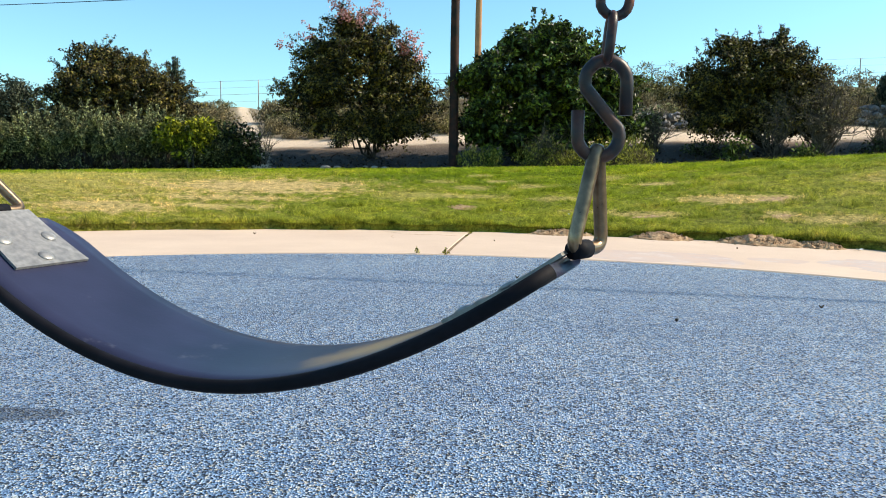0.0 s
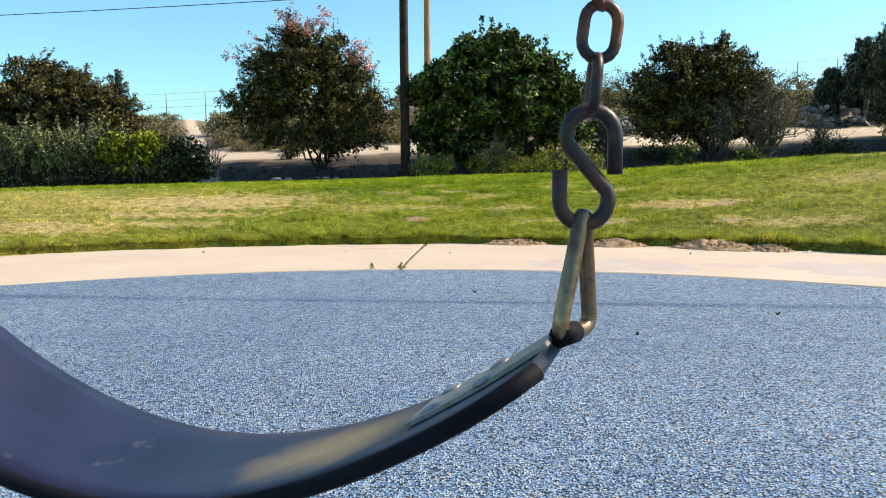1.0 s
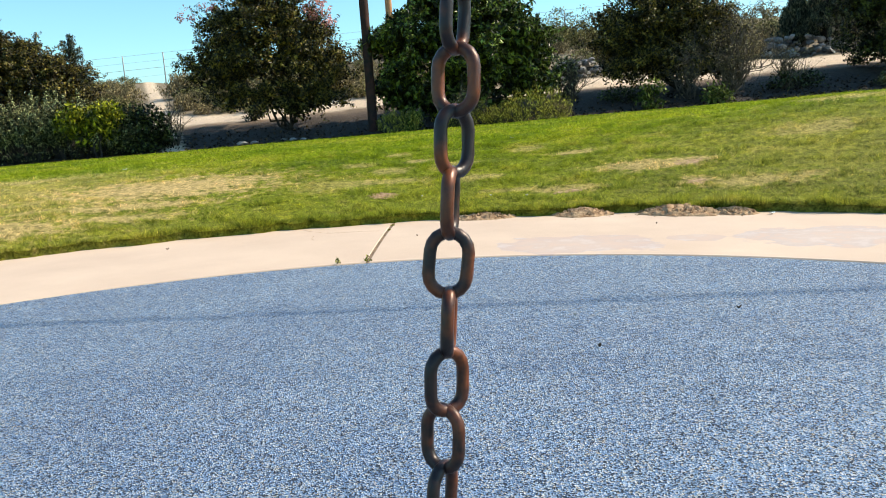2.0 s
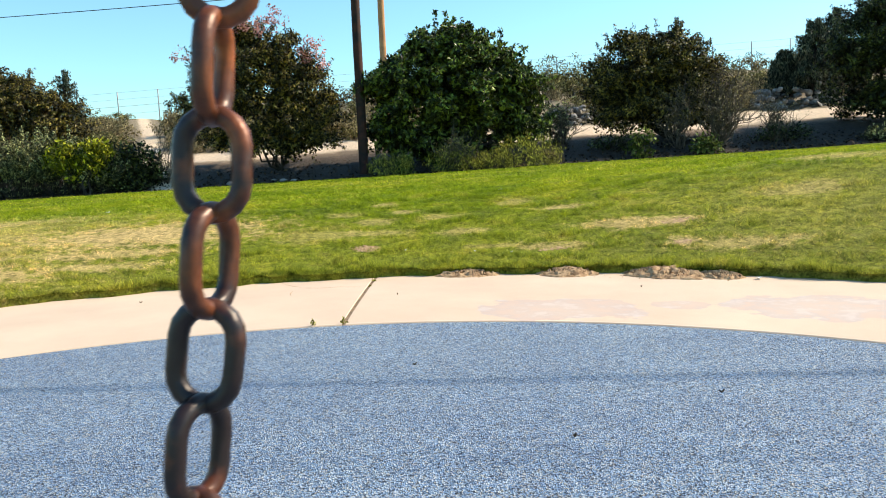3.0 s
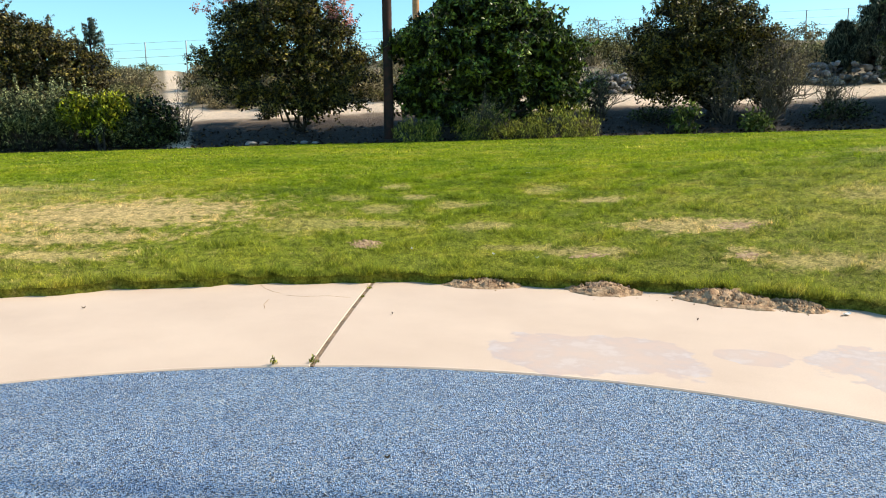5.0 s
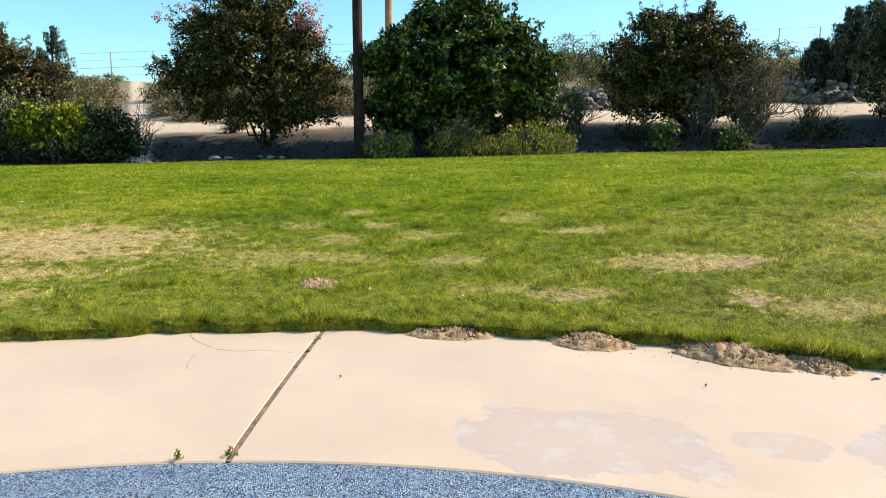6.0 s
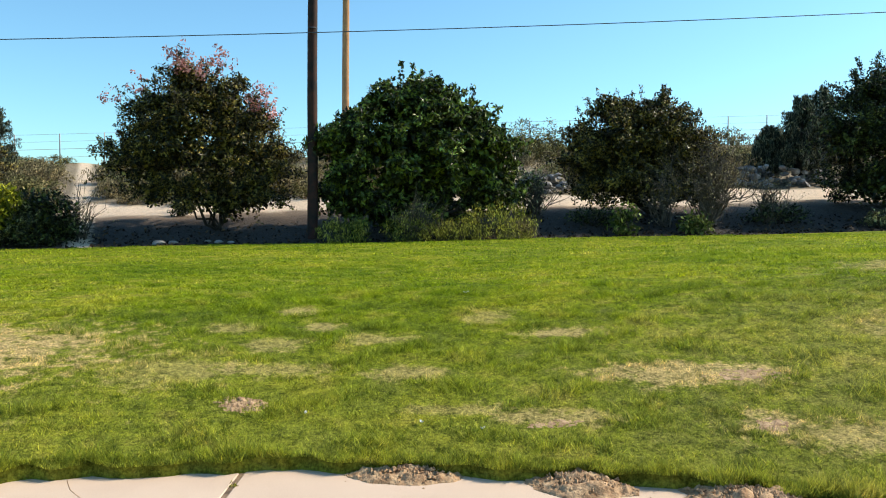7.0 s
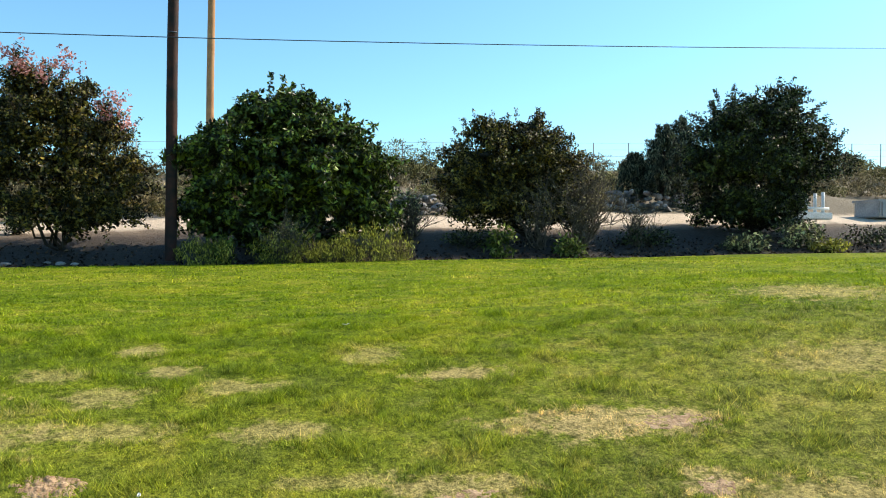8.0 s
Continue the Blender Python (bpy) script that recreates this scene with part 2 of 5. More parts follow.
def lawn_soil():
    m, n, l, b = nodes_of("mown_turf")
    col = lawn_colour(n, l)
    f = noise_of(n, l, 60, 4, 0.7)
    r2 = ramp(n, [(0.3, (0.26, 0.26, 0.24)), (0.7, (0.82, 0.80, 0.77))])
    l.new(f, r2.inputs[0])
    l.new(mixed(n, l, 1.0, col, r2.outputs[0], "MULTIPLY"), b.inputs["Base Color"])
    b.inputs["Roughness"].default_value = 0.95
    b.inputs["Specular IOR Level"].default_value = 0.1
    bump_of(n, l, b, f, 0.8, 0.03)
    return m


def grass_blade():
    m, n, l, b = nodes_of("grass_blade")
    col = lawn_colour(n, l)
    g = n["place"]
    r2 = ramp(n, [(0.0, (0.3, 0.36, 0.3)), (0.5, (0.95, 0.97, 0.95)), (0.9, (1.45, 1.38, 1.2)), (1.0, (2.1, 1.75, 1.7))])
    l.new(g.outputs["Random Per Island"], r2.inputs[0])
    col = mixed(n, l, 1.0, col, r2.outputs[0], "MULTIPLY")
    l.new(col, b.inputs["Base Color"])
    b.inputs["Roughness"].default_value = 0.6
    b.inputs["Specular IOR Level"].default_value = 0.2
    t = n.new("ShaderNodeBsdfTranslucent")
    l.new(col, t.inputs["Color"])
    s = n.new("ShaderNodeMixShader")
    s.inputs[0].default_value = 0.42
    l.new(b.outputs[0], s.inputs[1])
    l.new(t.outputs[0], s.inputs[2])
    l.new(s.outputs[0], n["Material Output"].inputs[0])
    return m


def worn_strap():
    """Black rubber with a tan worn place and pale scuffs."""
    m, n, l, b = nodes_of("scuffed_black_rubber")
    a = noise_of(n, l, 9, 4)
    r = ramp(n, [(0.35, (0.010, 0.011, 0.030)), (0.7, (0.026, 0.028, 0.066))])
    l.new(a, r.inputs[0])
    mp = n.new("ShaderNodeMapping")
    mp.vector_type = "TEXTURE"
    mp.inputs["Location"].default_value, mp.inputs["Scale"].default_value = (0.24, -4.165, 0.40), (0.066, 0.052, 0.2)
    l.new(place_of(n), mp.inputs[0])
    ln = n.new("ShaderNodeVectorMath")
    ln.operation = "LENGTH"
    l.new(mp.outputs[0], ln.inputs[0])
    add = n.new("ShaderNodeMath")
    add.operation = "MULTIPLY_ADD"
    l.new(noise_of(n, l, 30, 4), add.inputs[0])
    add.inputs[1].default_value = 0.9
    l.new(ln.outputs["Value"], add.inputs[2])
    k = ramp(n, [(0.5, (0.95, 0.95, 0.95)), (1.0, (0, 0, 0))])
    half = n.new("ShaderNodeMath")
    half.operation = "MULTIPLY"
    half.inputs[1].default_value = 0.75
    l.new(add.outputs[0], half.inputs[0])
    l.new(half.outputs[0], k.inputs[0])
    col = mixed(n, l, k.outputs[0], r.outputs[0], (0.23, 0.165, 0.08))
    scuff = ramp(n, [(0.62, (0, 0, 0)), (0.76, (0.42, 0.42, 0.42))])
    l.new(noise_of(n, l, 38, 5, 0.7), scuff.inputs[0])
    l.new(mixed(n, l, scuff.outputs[0], col, (0.16, 0.17, 0.22)), b.inputs["Base Color"])
    b.inputs["Roughness"].default_value = 0.43
    b.inputs["Specular IOR Level"].default_value = 0.45
    bump_of(n, l, b, noise_of(n, l, 260, 3), 0.12, 0.0005)
    return m


M_RUBBER, M_CONCRETE, M_TURF, M_BLADE = rubber_ground(), concrete(), lawn_soil(), grass_blade()
M_DIRT = hillside()
M_SOIL = plain("crumbly_soil", (0.27, 0.155, 0.08), (0.58, 0.39, 0.225), 22, 0.95, 0, 90, 0.8, 0.01)
M_JOINT = plain("dark_joint_soil", (0.09, 0.058, 0.036), (0.36, 0.24, 0.145), 16, 0.95, 0, 90, 0.8, 0.01)
M_SEAT = worn_strap()
M_EDGE = plain("unworn_black_rubber", (0.004, 0.004, 0.006), (0.009, 0.009, 0.013), 30, 0.7, 0, 200, 0.1, 0.0005)
M_EDGE.node_tree.nodes["Principled BSDF"].inputs["Specular IOR Level"].default_value = 0.12
M_STEEL = plain("dull_bronzed_steel", (0.13, 0.080, 0.050), (0.36, 0.24, 0.145), 30, 0.32, 0.8, 220, 0.2, 0.0005)
M_RUST = plain("rusty_dark_steel", (0.020, 0.010, 0.010), (0.30, 0.072, 0.014), 34, 0.42, 0.15, 260, 0.4, 0.0006, 0.12, (0.45, 0.72))
M_HOOK = plain("dark_rusting_hook_steel", (0.013, 0.009, 0.010), (0.13, 0.038, 0.014), 34, 0.46, 0.1, 260, 0.3, 0.0006, 0.12, (0.5, 0.75))
M_PLATE = plain("worn_zinc_plate", (0.27, 0.255, 0.24), (0.38, 0.365, 0.345), 9, 0.45, 0.5, 200, 0.1, 0.0004)
M_POLE = plain("creosoted_pole_wood", (0.012, 0.006, 0.005), (0.068, 0.019, 0.011), 3.5, 0.85, 0, 30, 0.5, 0.01)
M_POLE2 = plain("tan_pole_wood", (0.44, 0.205, 0.085), (0.60, 0.31, 0.14), 2.5, 0.85, 0, 30, 0.5, 0.01)
M_BARK = plain("grey_brown_bark", (0.018, 0.013, 0.010), (0.06, 0.045, 0.034), 6, 0.9, 0, 50, 0.8, 0.01)
M_TWIG = plain("bare_grey_twigs", (0.06, 0.044, 0.032), (0.18, 0.14, 0.105), 6, 0.9, 0, 50)
M_STONE = plain("pale_grey_rubble", (0.07, 0.066, 0.062), (0.40, 0.385, 0.36), 1.7, 0.9, 0, 20, 0.6, 0.02)
M_GREYBOX = plain("weathered_grey_metal", (0.30, 0.31, 0.32), (0.42, 0.42, 0.42), 2, 0.6, 0.2, 20)
M_WHITE = plain("chalky_white_paint", (0.66, 0.66, 0.64), (0.8, 0.8, 0.78), 3, 0.7, 0, 30)
M_WIRE = plain("dark_cable", (0.03, 0.04, 0.06), (0.05, 0.06, 0.09), 3, 0.6)
M_PAINTED = plain("painted_beam_steel", (0.08, 0.12, 0.2), (0.1, 0.15, 0.24), 3, 0.4, 0.3, 40)
L_DARK = leafy("dark_green_leaves", (0.004, 0.008, 0.003), (0.085, 0.105, 0.028), 0.42, 0.04, 0.25)
L_OLIVE = leafy("olive_brown_leaves", (0.005, 0.007, 0.003), (0.22, 0.175, 0.042), 0.42, 0.05, 0.25)
L_RED = leafy("reddened_leaves", (0.42, 0.17, 0.165), (0.72, 0.41, 0.40), 0.6, 0.35)
L_BRIGHT = leafy("glossy_green_leaves", (0.003, 0.007, 0.002), (0.19, 0.26, 0.052), 0.36, 0.08, 0.3)
L_HEDGE = leafy("grey_green_shoots", (0.022, 0.03, 0.014), (0.46, 0.48, 0.25), 0.5, 0.15, 0.2)
L_YELLOW = leafy("yellow_green_leaves", (0.05, 0.075, 0.008), (0.46, 0.46, 0.04), 0.5, 0.25)
L_WEED = leafy("fresh_weed_leaves", (0.05, 0.08, 0.02), (0.19, 0.235, 0.065), 0.5, 0.25)
L_SCRUB = leafy("dry_scrub_leaves", (0.12, 0.10, 0.06), (0.36, 0.30, 0.175), 0.8, 0.2)
L_SAGE = leafy("feathery_green_shrub", (0.09, 0.10, 0.018), (0.52, 0.50, 0.10), 0.6, 0.25)
L_PINE = leafy("blue_green_needles", (0.008, 0.015, 0.009), (0.15, 0.17, 0.115), 0.6, 0.1)


# ---- mesh helpers ----
def arrays(name, verts, faces, material, smooth=False):
    """A mesh from numpy arrays; faces all of one corner count."""
    me = bpy.data.meshes.new(name)
    v, f = np.asarray(verts, dtype=np.float32), np.asarray(faces, dtype=np.int32)
    k = f.shape[1]
    me.vertices.add(len(v))
    me.vertices.foreach_set("co", v.ravel())
    me.loops.add(f.size)
    me.loops.foreach_set("vertex_index", f.ravel())
    me.polygons.add(len(f))
    me.polygons.foreach_set("loop_start", np.arange(0, f.size, k, dtype=np.int32))
    me.polygons.foreach_set("loop_total", np.full(len(f), k, dtype=np.int32))
    me.polygons.foreach_set("use_smooth", np.full(len(f), bool(smooth)))
    me.update(calc_edges=True)
    me.validate()
    me.materials.append(material)
    return me


def part(name, bm, material, parent=None, label="", smooth=False):
    """A bmesh, or a ready mesh, as ONE object under a thing."""
    if isinstance(bm, bmesh.types.BMesh):
        me = bpy.data.meshes.new(name)
        bm.to_mesh(me)
        bm.free()
        me.materials.append(material)
        if smooth:
            me.polygons.foreach_set("use_smooth", np.ones(len(me.polygons), dtype=bool))
    else:
        me = bm
    ob = new(name, me)
    ob.parent = parent
    return tagged(ob, label)


def tubes(runs, sides=7):
    """Tapered tubes along runs of (points, radii), as arrays of corners and four-cornered faces."""
    V, F, base = [], [], 0
    for pts, radii in runs:
        p = np.asarray(pts, dtype=float)
        d = np.gradient(p, axis=0)
        d /= np.linalg.norm(d, axis=1)[:, None] + 1e-9
        ref = np.array([0.31, 0.87, 0.39])
        a = np.cross(d, ref)
        a /= np.linalg.norm(a, axis=1)[:, None] + 1e-9
        b = np.cross(d, a)
        ang = np.arange(sides) * 2 * np.pi / sides
        ring = p[:, None] + np.asarray(radii)[:, None, None] * (np.cos(ang)[None, :, None] * a[:, None] + np.sin(ang)[None, :, None] * b[:, None])
        V.append(ring.reshape(-1, 3))
        for i in range(len(p) - 1):
            for j in range(sides):
                k = (j + 1) % sides
                F.append((base + i * sides + j, base + i * sides + k, base + (i + 1) * sides + k, base + (i + 1) * sides + j))
        base += len(p) * sides
    return np.concatenate(V), np.array(F)


def limb(rng, a, b, r0, r1, n=6, wander=0.08):
    a, b = np.asarray(a, float), np.asarray(b, float)
    t = np.linspace(0, 1, n)[:, None]
    p = a + (b - a) * t
    size = np.linalg.norm(b - a)
    p[1:-1] += rng.normal(0, wander * size / 2, (n - 2, 3))
    p[:, 2] += np.sin(t[:, 0] * np.pi) * size * 0.06
    return p, np.linspace(r0, r1, n)


def leaves(rng, centres, spread, per, length, width, up=0.5, flat=0.6, upright=False, rosette=False):
    """Small folded leaves round cluster centres: arrays of corners and triangles."""
    c = np.repeat(centres, per, axis=0)
    n = len(c)
    ball = rng.normal(0, 1, (n, 3))
    ball *= (rng.random(n) ** 0.45 / (np.linalg.norm(ball, axis=1) + 1e-9))[:, None]
    pos = c + ball * spread * 1.75 * np.array([1, 1, 0.8])
    ax = rng.normal(0, 1, (n, 3))
    if rosette:
        ax = ball + np.array([0, 0, -0.12]) + rng.normal(0, 0.25, (n, 3))
    if upright:
        ax = ax * 0.38 + np.array([0, 0, 1.0])
    ax /= np.linalg.norm(ax, axis=1)[:, None]
    nm = rng.normal(0, flat, (n, 3)) + np.array([0, 0, up])
    sd = np.cross(ax, nm)
    sd /= np.linalg.norm(sd, axis=1)[:, None] + 1e-9
    nn = np.cross(sd, ax)
    L = (length * rng.uniform(0.6, 1.3, n))[:, None]
    W = (width * rng.uniform(0.6, 1.3, n))[:, None]
    v = np.stack([pos - ax * L / 2, pos + sd * W / 2 + nn * W * 0.15, pos + ax * L / 2, pos - sd * W / 2 + nn * W * 0.15], axis=1).reshape(-1, 3)
    i = np.arange(n) * 4
    f = np.stack([np.stack([i, i + 1, i + 2], 1), np.stack([i, i + 2, i + 3], 1)], 1).reshape(-1, 3)
    return v, f


def crown_points(rng, lobes, count, low=-0.55):
    """Cluster centres, most of them near the skin of the lobes."""
    lob = np.asarray(lobes, float)
    w = (lob[:, 3] * lob[:, 4] * lob[:, 5]) ** (2 / 3)
    pick = rng.choice(len(lob), count, p=w / w.sum())
    d = rng.normal(0, 1, (count, 3))
    d /= np.linalg.norm(d, axis=1)[:, None]
    d[:, 2] = np.where(d[:, 2] < low, -d[:, 2], d[:, 2])
    rad = np.where(rng.random(count) < 0.72, rng.uniform(0.78, 1.06, count), rng.uniform(0.35, 0.8, count))
    return lob[pick, :3] + d * rad[:, None] * lob[pick, 3:6]


# ---- the ground ----
CX, CY, R_IN, R_OUT = 0.03, -3.92, 3.89, 5.69      # round safety surface and the ring path about it
EDGE = 17.0                                        # far edge of the lawn


def lawn_height(x, y):
    s = np.hypot(x - CX, y - CY) - R_OUT
    rise = np.interp(s, [0, 0.25, 0.6, 1.7, 2.7, 3.5, 6, 9, 12, 30], [0.064, 0.115, 0.185, 0.36, 0.49, 0.535, 0.555, 0.575, 0.615, 0.69])
    far = np.clip((y + 1.0) / 4, 0, 1) * np.clip(s / 3.5, 0, 1)
    return rise + far * 0.0245 * np.clip(x, -30, 40) + 0.17 * np.exp(-((x - 6.5) / 3.6) ** 2 - ((y - 4.5) / 3.6) ** 2) * np.clip(s / 2.5, 0, 1) + 0.02 * np.sin(x * 0.7 + 1) * np.sin(y * 0.6) * np.clip(s / 3, 0, 1)


def land_height(x, y):
    """The dirt bank and the hill behind the lawn."""
    z = np.interp(y, [EDGE - 3, EDGE, 17.5, 18.6, 20, 22, 24, 27, 30, 34, 38.5, 46, 120, 600], [0.5, 0.58, 0.64, 0.92, 1.3, 1.62, 1.95, 2.42, 2.9, 3.7, 4.55, 4.7, 4.2, 2])
    tilt = np.interp(y, [EDGE, 26, 38, 60], [0.0255, 0.034, 0.045, 0.03])
    bumps = np.clip((y - 19) / 8, 0, 1) * (0.10 * np.sin(x * 0.9 + 0.4 * y) + 0.14 * np.sin(x * 0.37 + 2) * np.cos(y * 0.31) + 0.05 * np.sin(2.1 * x - 0.8 * y))
    return z + tilt * np.clip(x, -45, 60) + bumps


def ground_height(x, y):
    return np.where(y > EDGE, land_height(x, y), lawn_height(x, y))


def sheet(xs, ys, zf):
    X, Y = np.meshgrid(xs, ys)
    v = np.stack([X, Y, zf(X, Y)], -1).reshape(-1, 3)
    nx = len(xs)
    i = (np.arange(len(ys) - 1)[:, None] * nx + np.arange(nx - 1)[None]).ravel()
    return v, np.stack([i, i + 1, i + nx + 1, i + nx], 1)


def under(x, y):
    deep = np.where(y > EDGE - 0.25, land_height(x, y), np.minimum(land_height(x, EDGE * np.ones_like(y)), lawn_height(x, y)) - 0.3)
    return np.where(y < 12, -0.6, deep)


xs = np.concatenate([[-600, -300, -150, -90], np.arange(-60, 75.1, 0.5), [100, 160, 320, 600]])
ys = np.concatenate([[-500, -200, -80, -40, -20, 0, 10], np.arange(16, 48.1, 0.4), [55, 70, 100, 180, 350, 600, 1200]])
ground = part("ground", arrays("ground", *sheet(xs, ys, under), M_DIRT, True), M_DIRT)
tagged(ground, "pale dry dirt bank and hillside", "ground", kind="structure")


def rim_of(ang):
    """The ragged inner edge of the lawn."""
    return R_OUT + 0.024 * np.sin(ang * 31 + 2 * np.sin(ang * 7)) + 0.018 * np.sin(ang * 77 + 3 * np.sin(ang * 11)) + 0.014 * np.sin(ang * 143)


def lawn_sheet():
    na, ns = 420, 70
    ang = np.linspace(0, 2 * np.pi, na, endpoint=False)
    ca, sa = np.cos(ang), np.sin(ang)
    reach = np.full(na, 1e9)
    with np.errstate(divide="ignore"):
        for lim, comp, c0 in ((EDGE, sa, CY), (45.0, ca, CX), (-45.0, ca, CX), (-40.0, sa, CY)):
            t = (lim - c0) / comp
            reach = np.where((t > 0) & (t < reach), t, reach)
    s = np.linspace(0, 1, ns) ** 1.8
    rim = rim_of(ang)
    r = rim[None] + (reach - rim)[None] * s[:, None]
    X, Y = CX + r * ca, CY + r * sa
    Z = lawn_height(X, Y)
    Z[0] = -0.01
    X2, Y2 = CX + (rim + 0.012) * ca, CY + (rim + 0.012) * sa
    X, Y, Z = np.insert(X, 1, X2, 0), np.insert(Y, 1, Y2, 0), np.insert(Z, 1, lawn_height(X2, Y2), 0)
    last = np.stack([X[-1], Y[-1], Z[-1] - 0.12], -1)
    v = np.concatenate([np.stack([X, Y, Z], -1).reshape(-1, 3), last])
    rows = ns + 2
    i = np.arange(rows - 1)[:, None] * na + np.arange(na)[None]
    j = np.arange(rows - 1)[:, None] * na + (np.arange(na)[None] + 1) % na
    return v, np.stack([i, i + na, j + na, j], -1).reshape(-1, 4)


lawn = part("lawn", arrays("lawn", *lawn_sheet(), M_TURF, True), M_TURF)
tagged(lawn, "mown green lawn with straw-coloured worn patches", "lawn", kind="structure")


def disc():
    na = 256
    ang = np.linspace(0, 2 * np.pi, na, endpoint=False)
    rs = [0.0001, 1.2, 2.4, R_IN, R_IN + 0.006]
    zs = [0, 0, 0, 0, -0.02]
    v = np.concatenate([np.stack([CX + r * np.cos(ang), CY + r * np.sin(ang), np.full(na, z)], -1) for r, z in zip(rs, zs)])
    i = np.arange(len(rs) - 1)[:, None] * na + np.arange(na)[None]
    j = np.arange(len(rs) - 1)[:, None] * na + (np.arange(na)[None] + 1) % na
    return v, np.stack([i, i + na, j + na, j], -1).reshape(-1, 4)


surface = part("safety_surface", arrays("safety_surface", *disc(), M_RUBBER), M_RUBBER)
tagged(surface, "blue speckled poured rubber playground surface", "playground surface", kind="structure")

pavement = tagged(new("pavement"), "pale pinkish concrete ring path, one open joint", "path", kind="structure")
ANG_IN = math.atan2(0 - CY, 0 - CX)
ANG_OUT = math.atan2(1.78 - CY, 0.107 - CX)


def slab(a0, a1, b0, b1):
    """A slab of the ring between two joints (inner angles a, outer angles b)."""
    ts = [0, 0.0012] + [k / 34 for k in range(1, 34)] + [0.9988, 1]
    qs = [0, 0.004, 0.2, 0.4, 0.6, 0.8, 1]
    na, nr = len(ts) - 1, len(qs) - 1
    V = []
    for i in range(na + 1):
        t = ts[i]
        for j in range(nr + 1):
            q = qs[j]
            ang = (a0 + (a1 - a0) * t) * (1 - q) + (b0 + (b1 - b0) * t) * q
            r = R_IN + 0.004 + (R_OUT + 0.12 - R_IN) * q
            drop = 0.006 if (i in (0, na) or j == 0) else 0.0
            V.append((CX + r * math.cos(ang), CY + r * math.sin(ang), 0.006 - drop))
    top = len(V)
    V += [(x, y, -0.09) for x, y, z in V]
    F, w = [], nr + 1
    for i in range(na):
        for j in range(nr):
            k = i * w + j
            F.append((k, k + 1, k + w + 1, k + w))
    ring = [j for j in range(w)] + [i * w + nr for i in range(1, na + 1)] + [na * w + j for j in range(nr - 1, -1, -1)] + [i * w for i in range(na - 1, 0, -1)]
    for a, b in zip(ring, ring[1:] + ring[:1]):
        F.append((a, a + top, b + top, b))
    return arrays("slab", V, F, M_CONCRETE)


gap = 0.017
for i in range(5):
    a0, a1 = ANG_IN + i * 2 * math.pi / 5, ANG_IN + (i + 1) * 2 * math.pi / 5
    b0, b1 = ANG_OUT + i * 2 * math.pi / 5, ANG_OUT + (i + 1) * 2 * math.pi / 5
    part("slab", slab(a0 + gap / R_IN / 2, a1 - gap / R_IN / 2, b0 + gap / R_OUT / 2, b1 - gap / R_OUT / 2), M_CONCRETE, pavement)
bed_v = [(CX + r * math.cos(a), CY + r * math.sin(a), 0.0022) for a in np.linspace(0, 2 * np.pi, 97)[:-1] for r in (R_IN + 0.012, R_OUT + 0.1)]
bed = part("joint_bed", arrays("joint_bed", bed_v, [(2 * i, 2 * i + 1, (2 * i + 3) % 192, (2 * i + 2) % 192) for i in range(96)], M_JOINT), M_JOINT, pavement, "brown soil in the joint")


# ---- swing ----
def rod(name, pts, r, material, parent, label="", closed=False, sides=10):
    """A round bar bent along points."""
    p = [np.array(q, float) for q in pts]
    n = len(p)
    V, F = [], []
    prev = None
    for i in range(n):
        d = (p[(i + 1) % n] - p[i - 1]) if closed or 0 < i < n - 1 else (p[1] - p[0] if i == 0 else p[-1] - p[-2])
        d = d / np.linalg.norm(d)
        if prev is None:
            prev = np.cross(d, (0.2, 0.9, 0.33))
        a = prev - d * np.dot(prev, d)
        a /= np.linalg.norm(a)
        prev = a
        b = np.cross(d, a)
        for k in range(sides):
            t = 2 * math.pi * k / sides
            V.append(p[i] + r * (math.cos(t) * a + math.sin(t) * b))
    for i in range(n if closed else n - 1):
        for k in range(sides):
            j, m = (i + 1) % n, (k + 1) % sides
            F.append((i * sides + k, i * sides + m, j * sides + m, j * sides + k))
    me = bpy.data.meshes.new(name)
    caps = [] if closed else [tuple(range(sides - 1, -1, -1)), tuple((n - 1) * sides + k for k in range(sides))]
    me.from_pydata([tuple(v) for v in V], [], F + caps)
    me.polygons.foreach_set("use_smooth", np.ones(len(me.polygons), dtype=bool))
    me.materials.append(material)
    return part(name, me, material, parent, label) if name else me


R_END, L_END = np.array((0.357, -4.198, 0.468)), np.array((-0.086, -4.062, 0.474))
across = (L_END - R_END) / np.linalg.norm(L_END - R_END)
deep = np.array((-across[1], across[0], 0.0))            # horizontal, square to the seat
deep = deep if deep[1] > 0 else -deep
PITCH, WIRE = 0.0259, 0.0029
swing = tagged(new("swing"), "black rubber strap swing seat on rusty chains", "swing")
swing.location = (0, 0, 0)


def seat_point(u):
    """Middle line of the strap, u from 0 (one end) to 1."""
    q = (2 * u - 1)
    base = R_END * (1 - u) + L_END * u
    sag = 0.090 * (1 - abs(q) ** 1.95)
    return base + np.array((0, 0, -0.004 - sag))


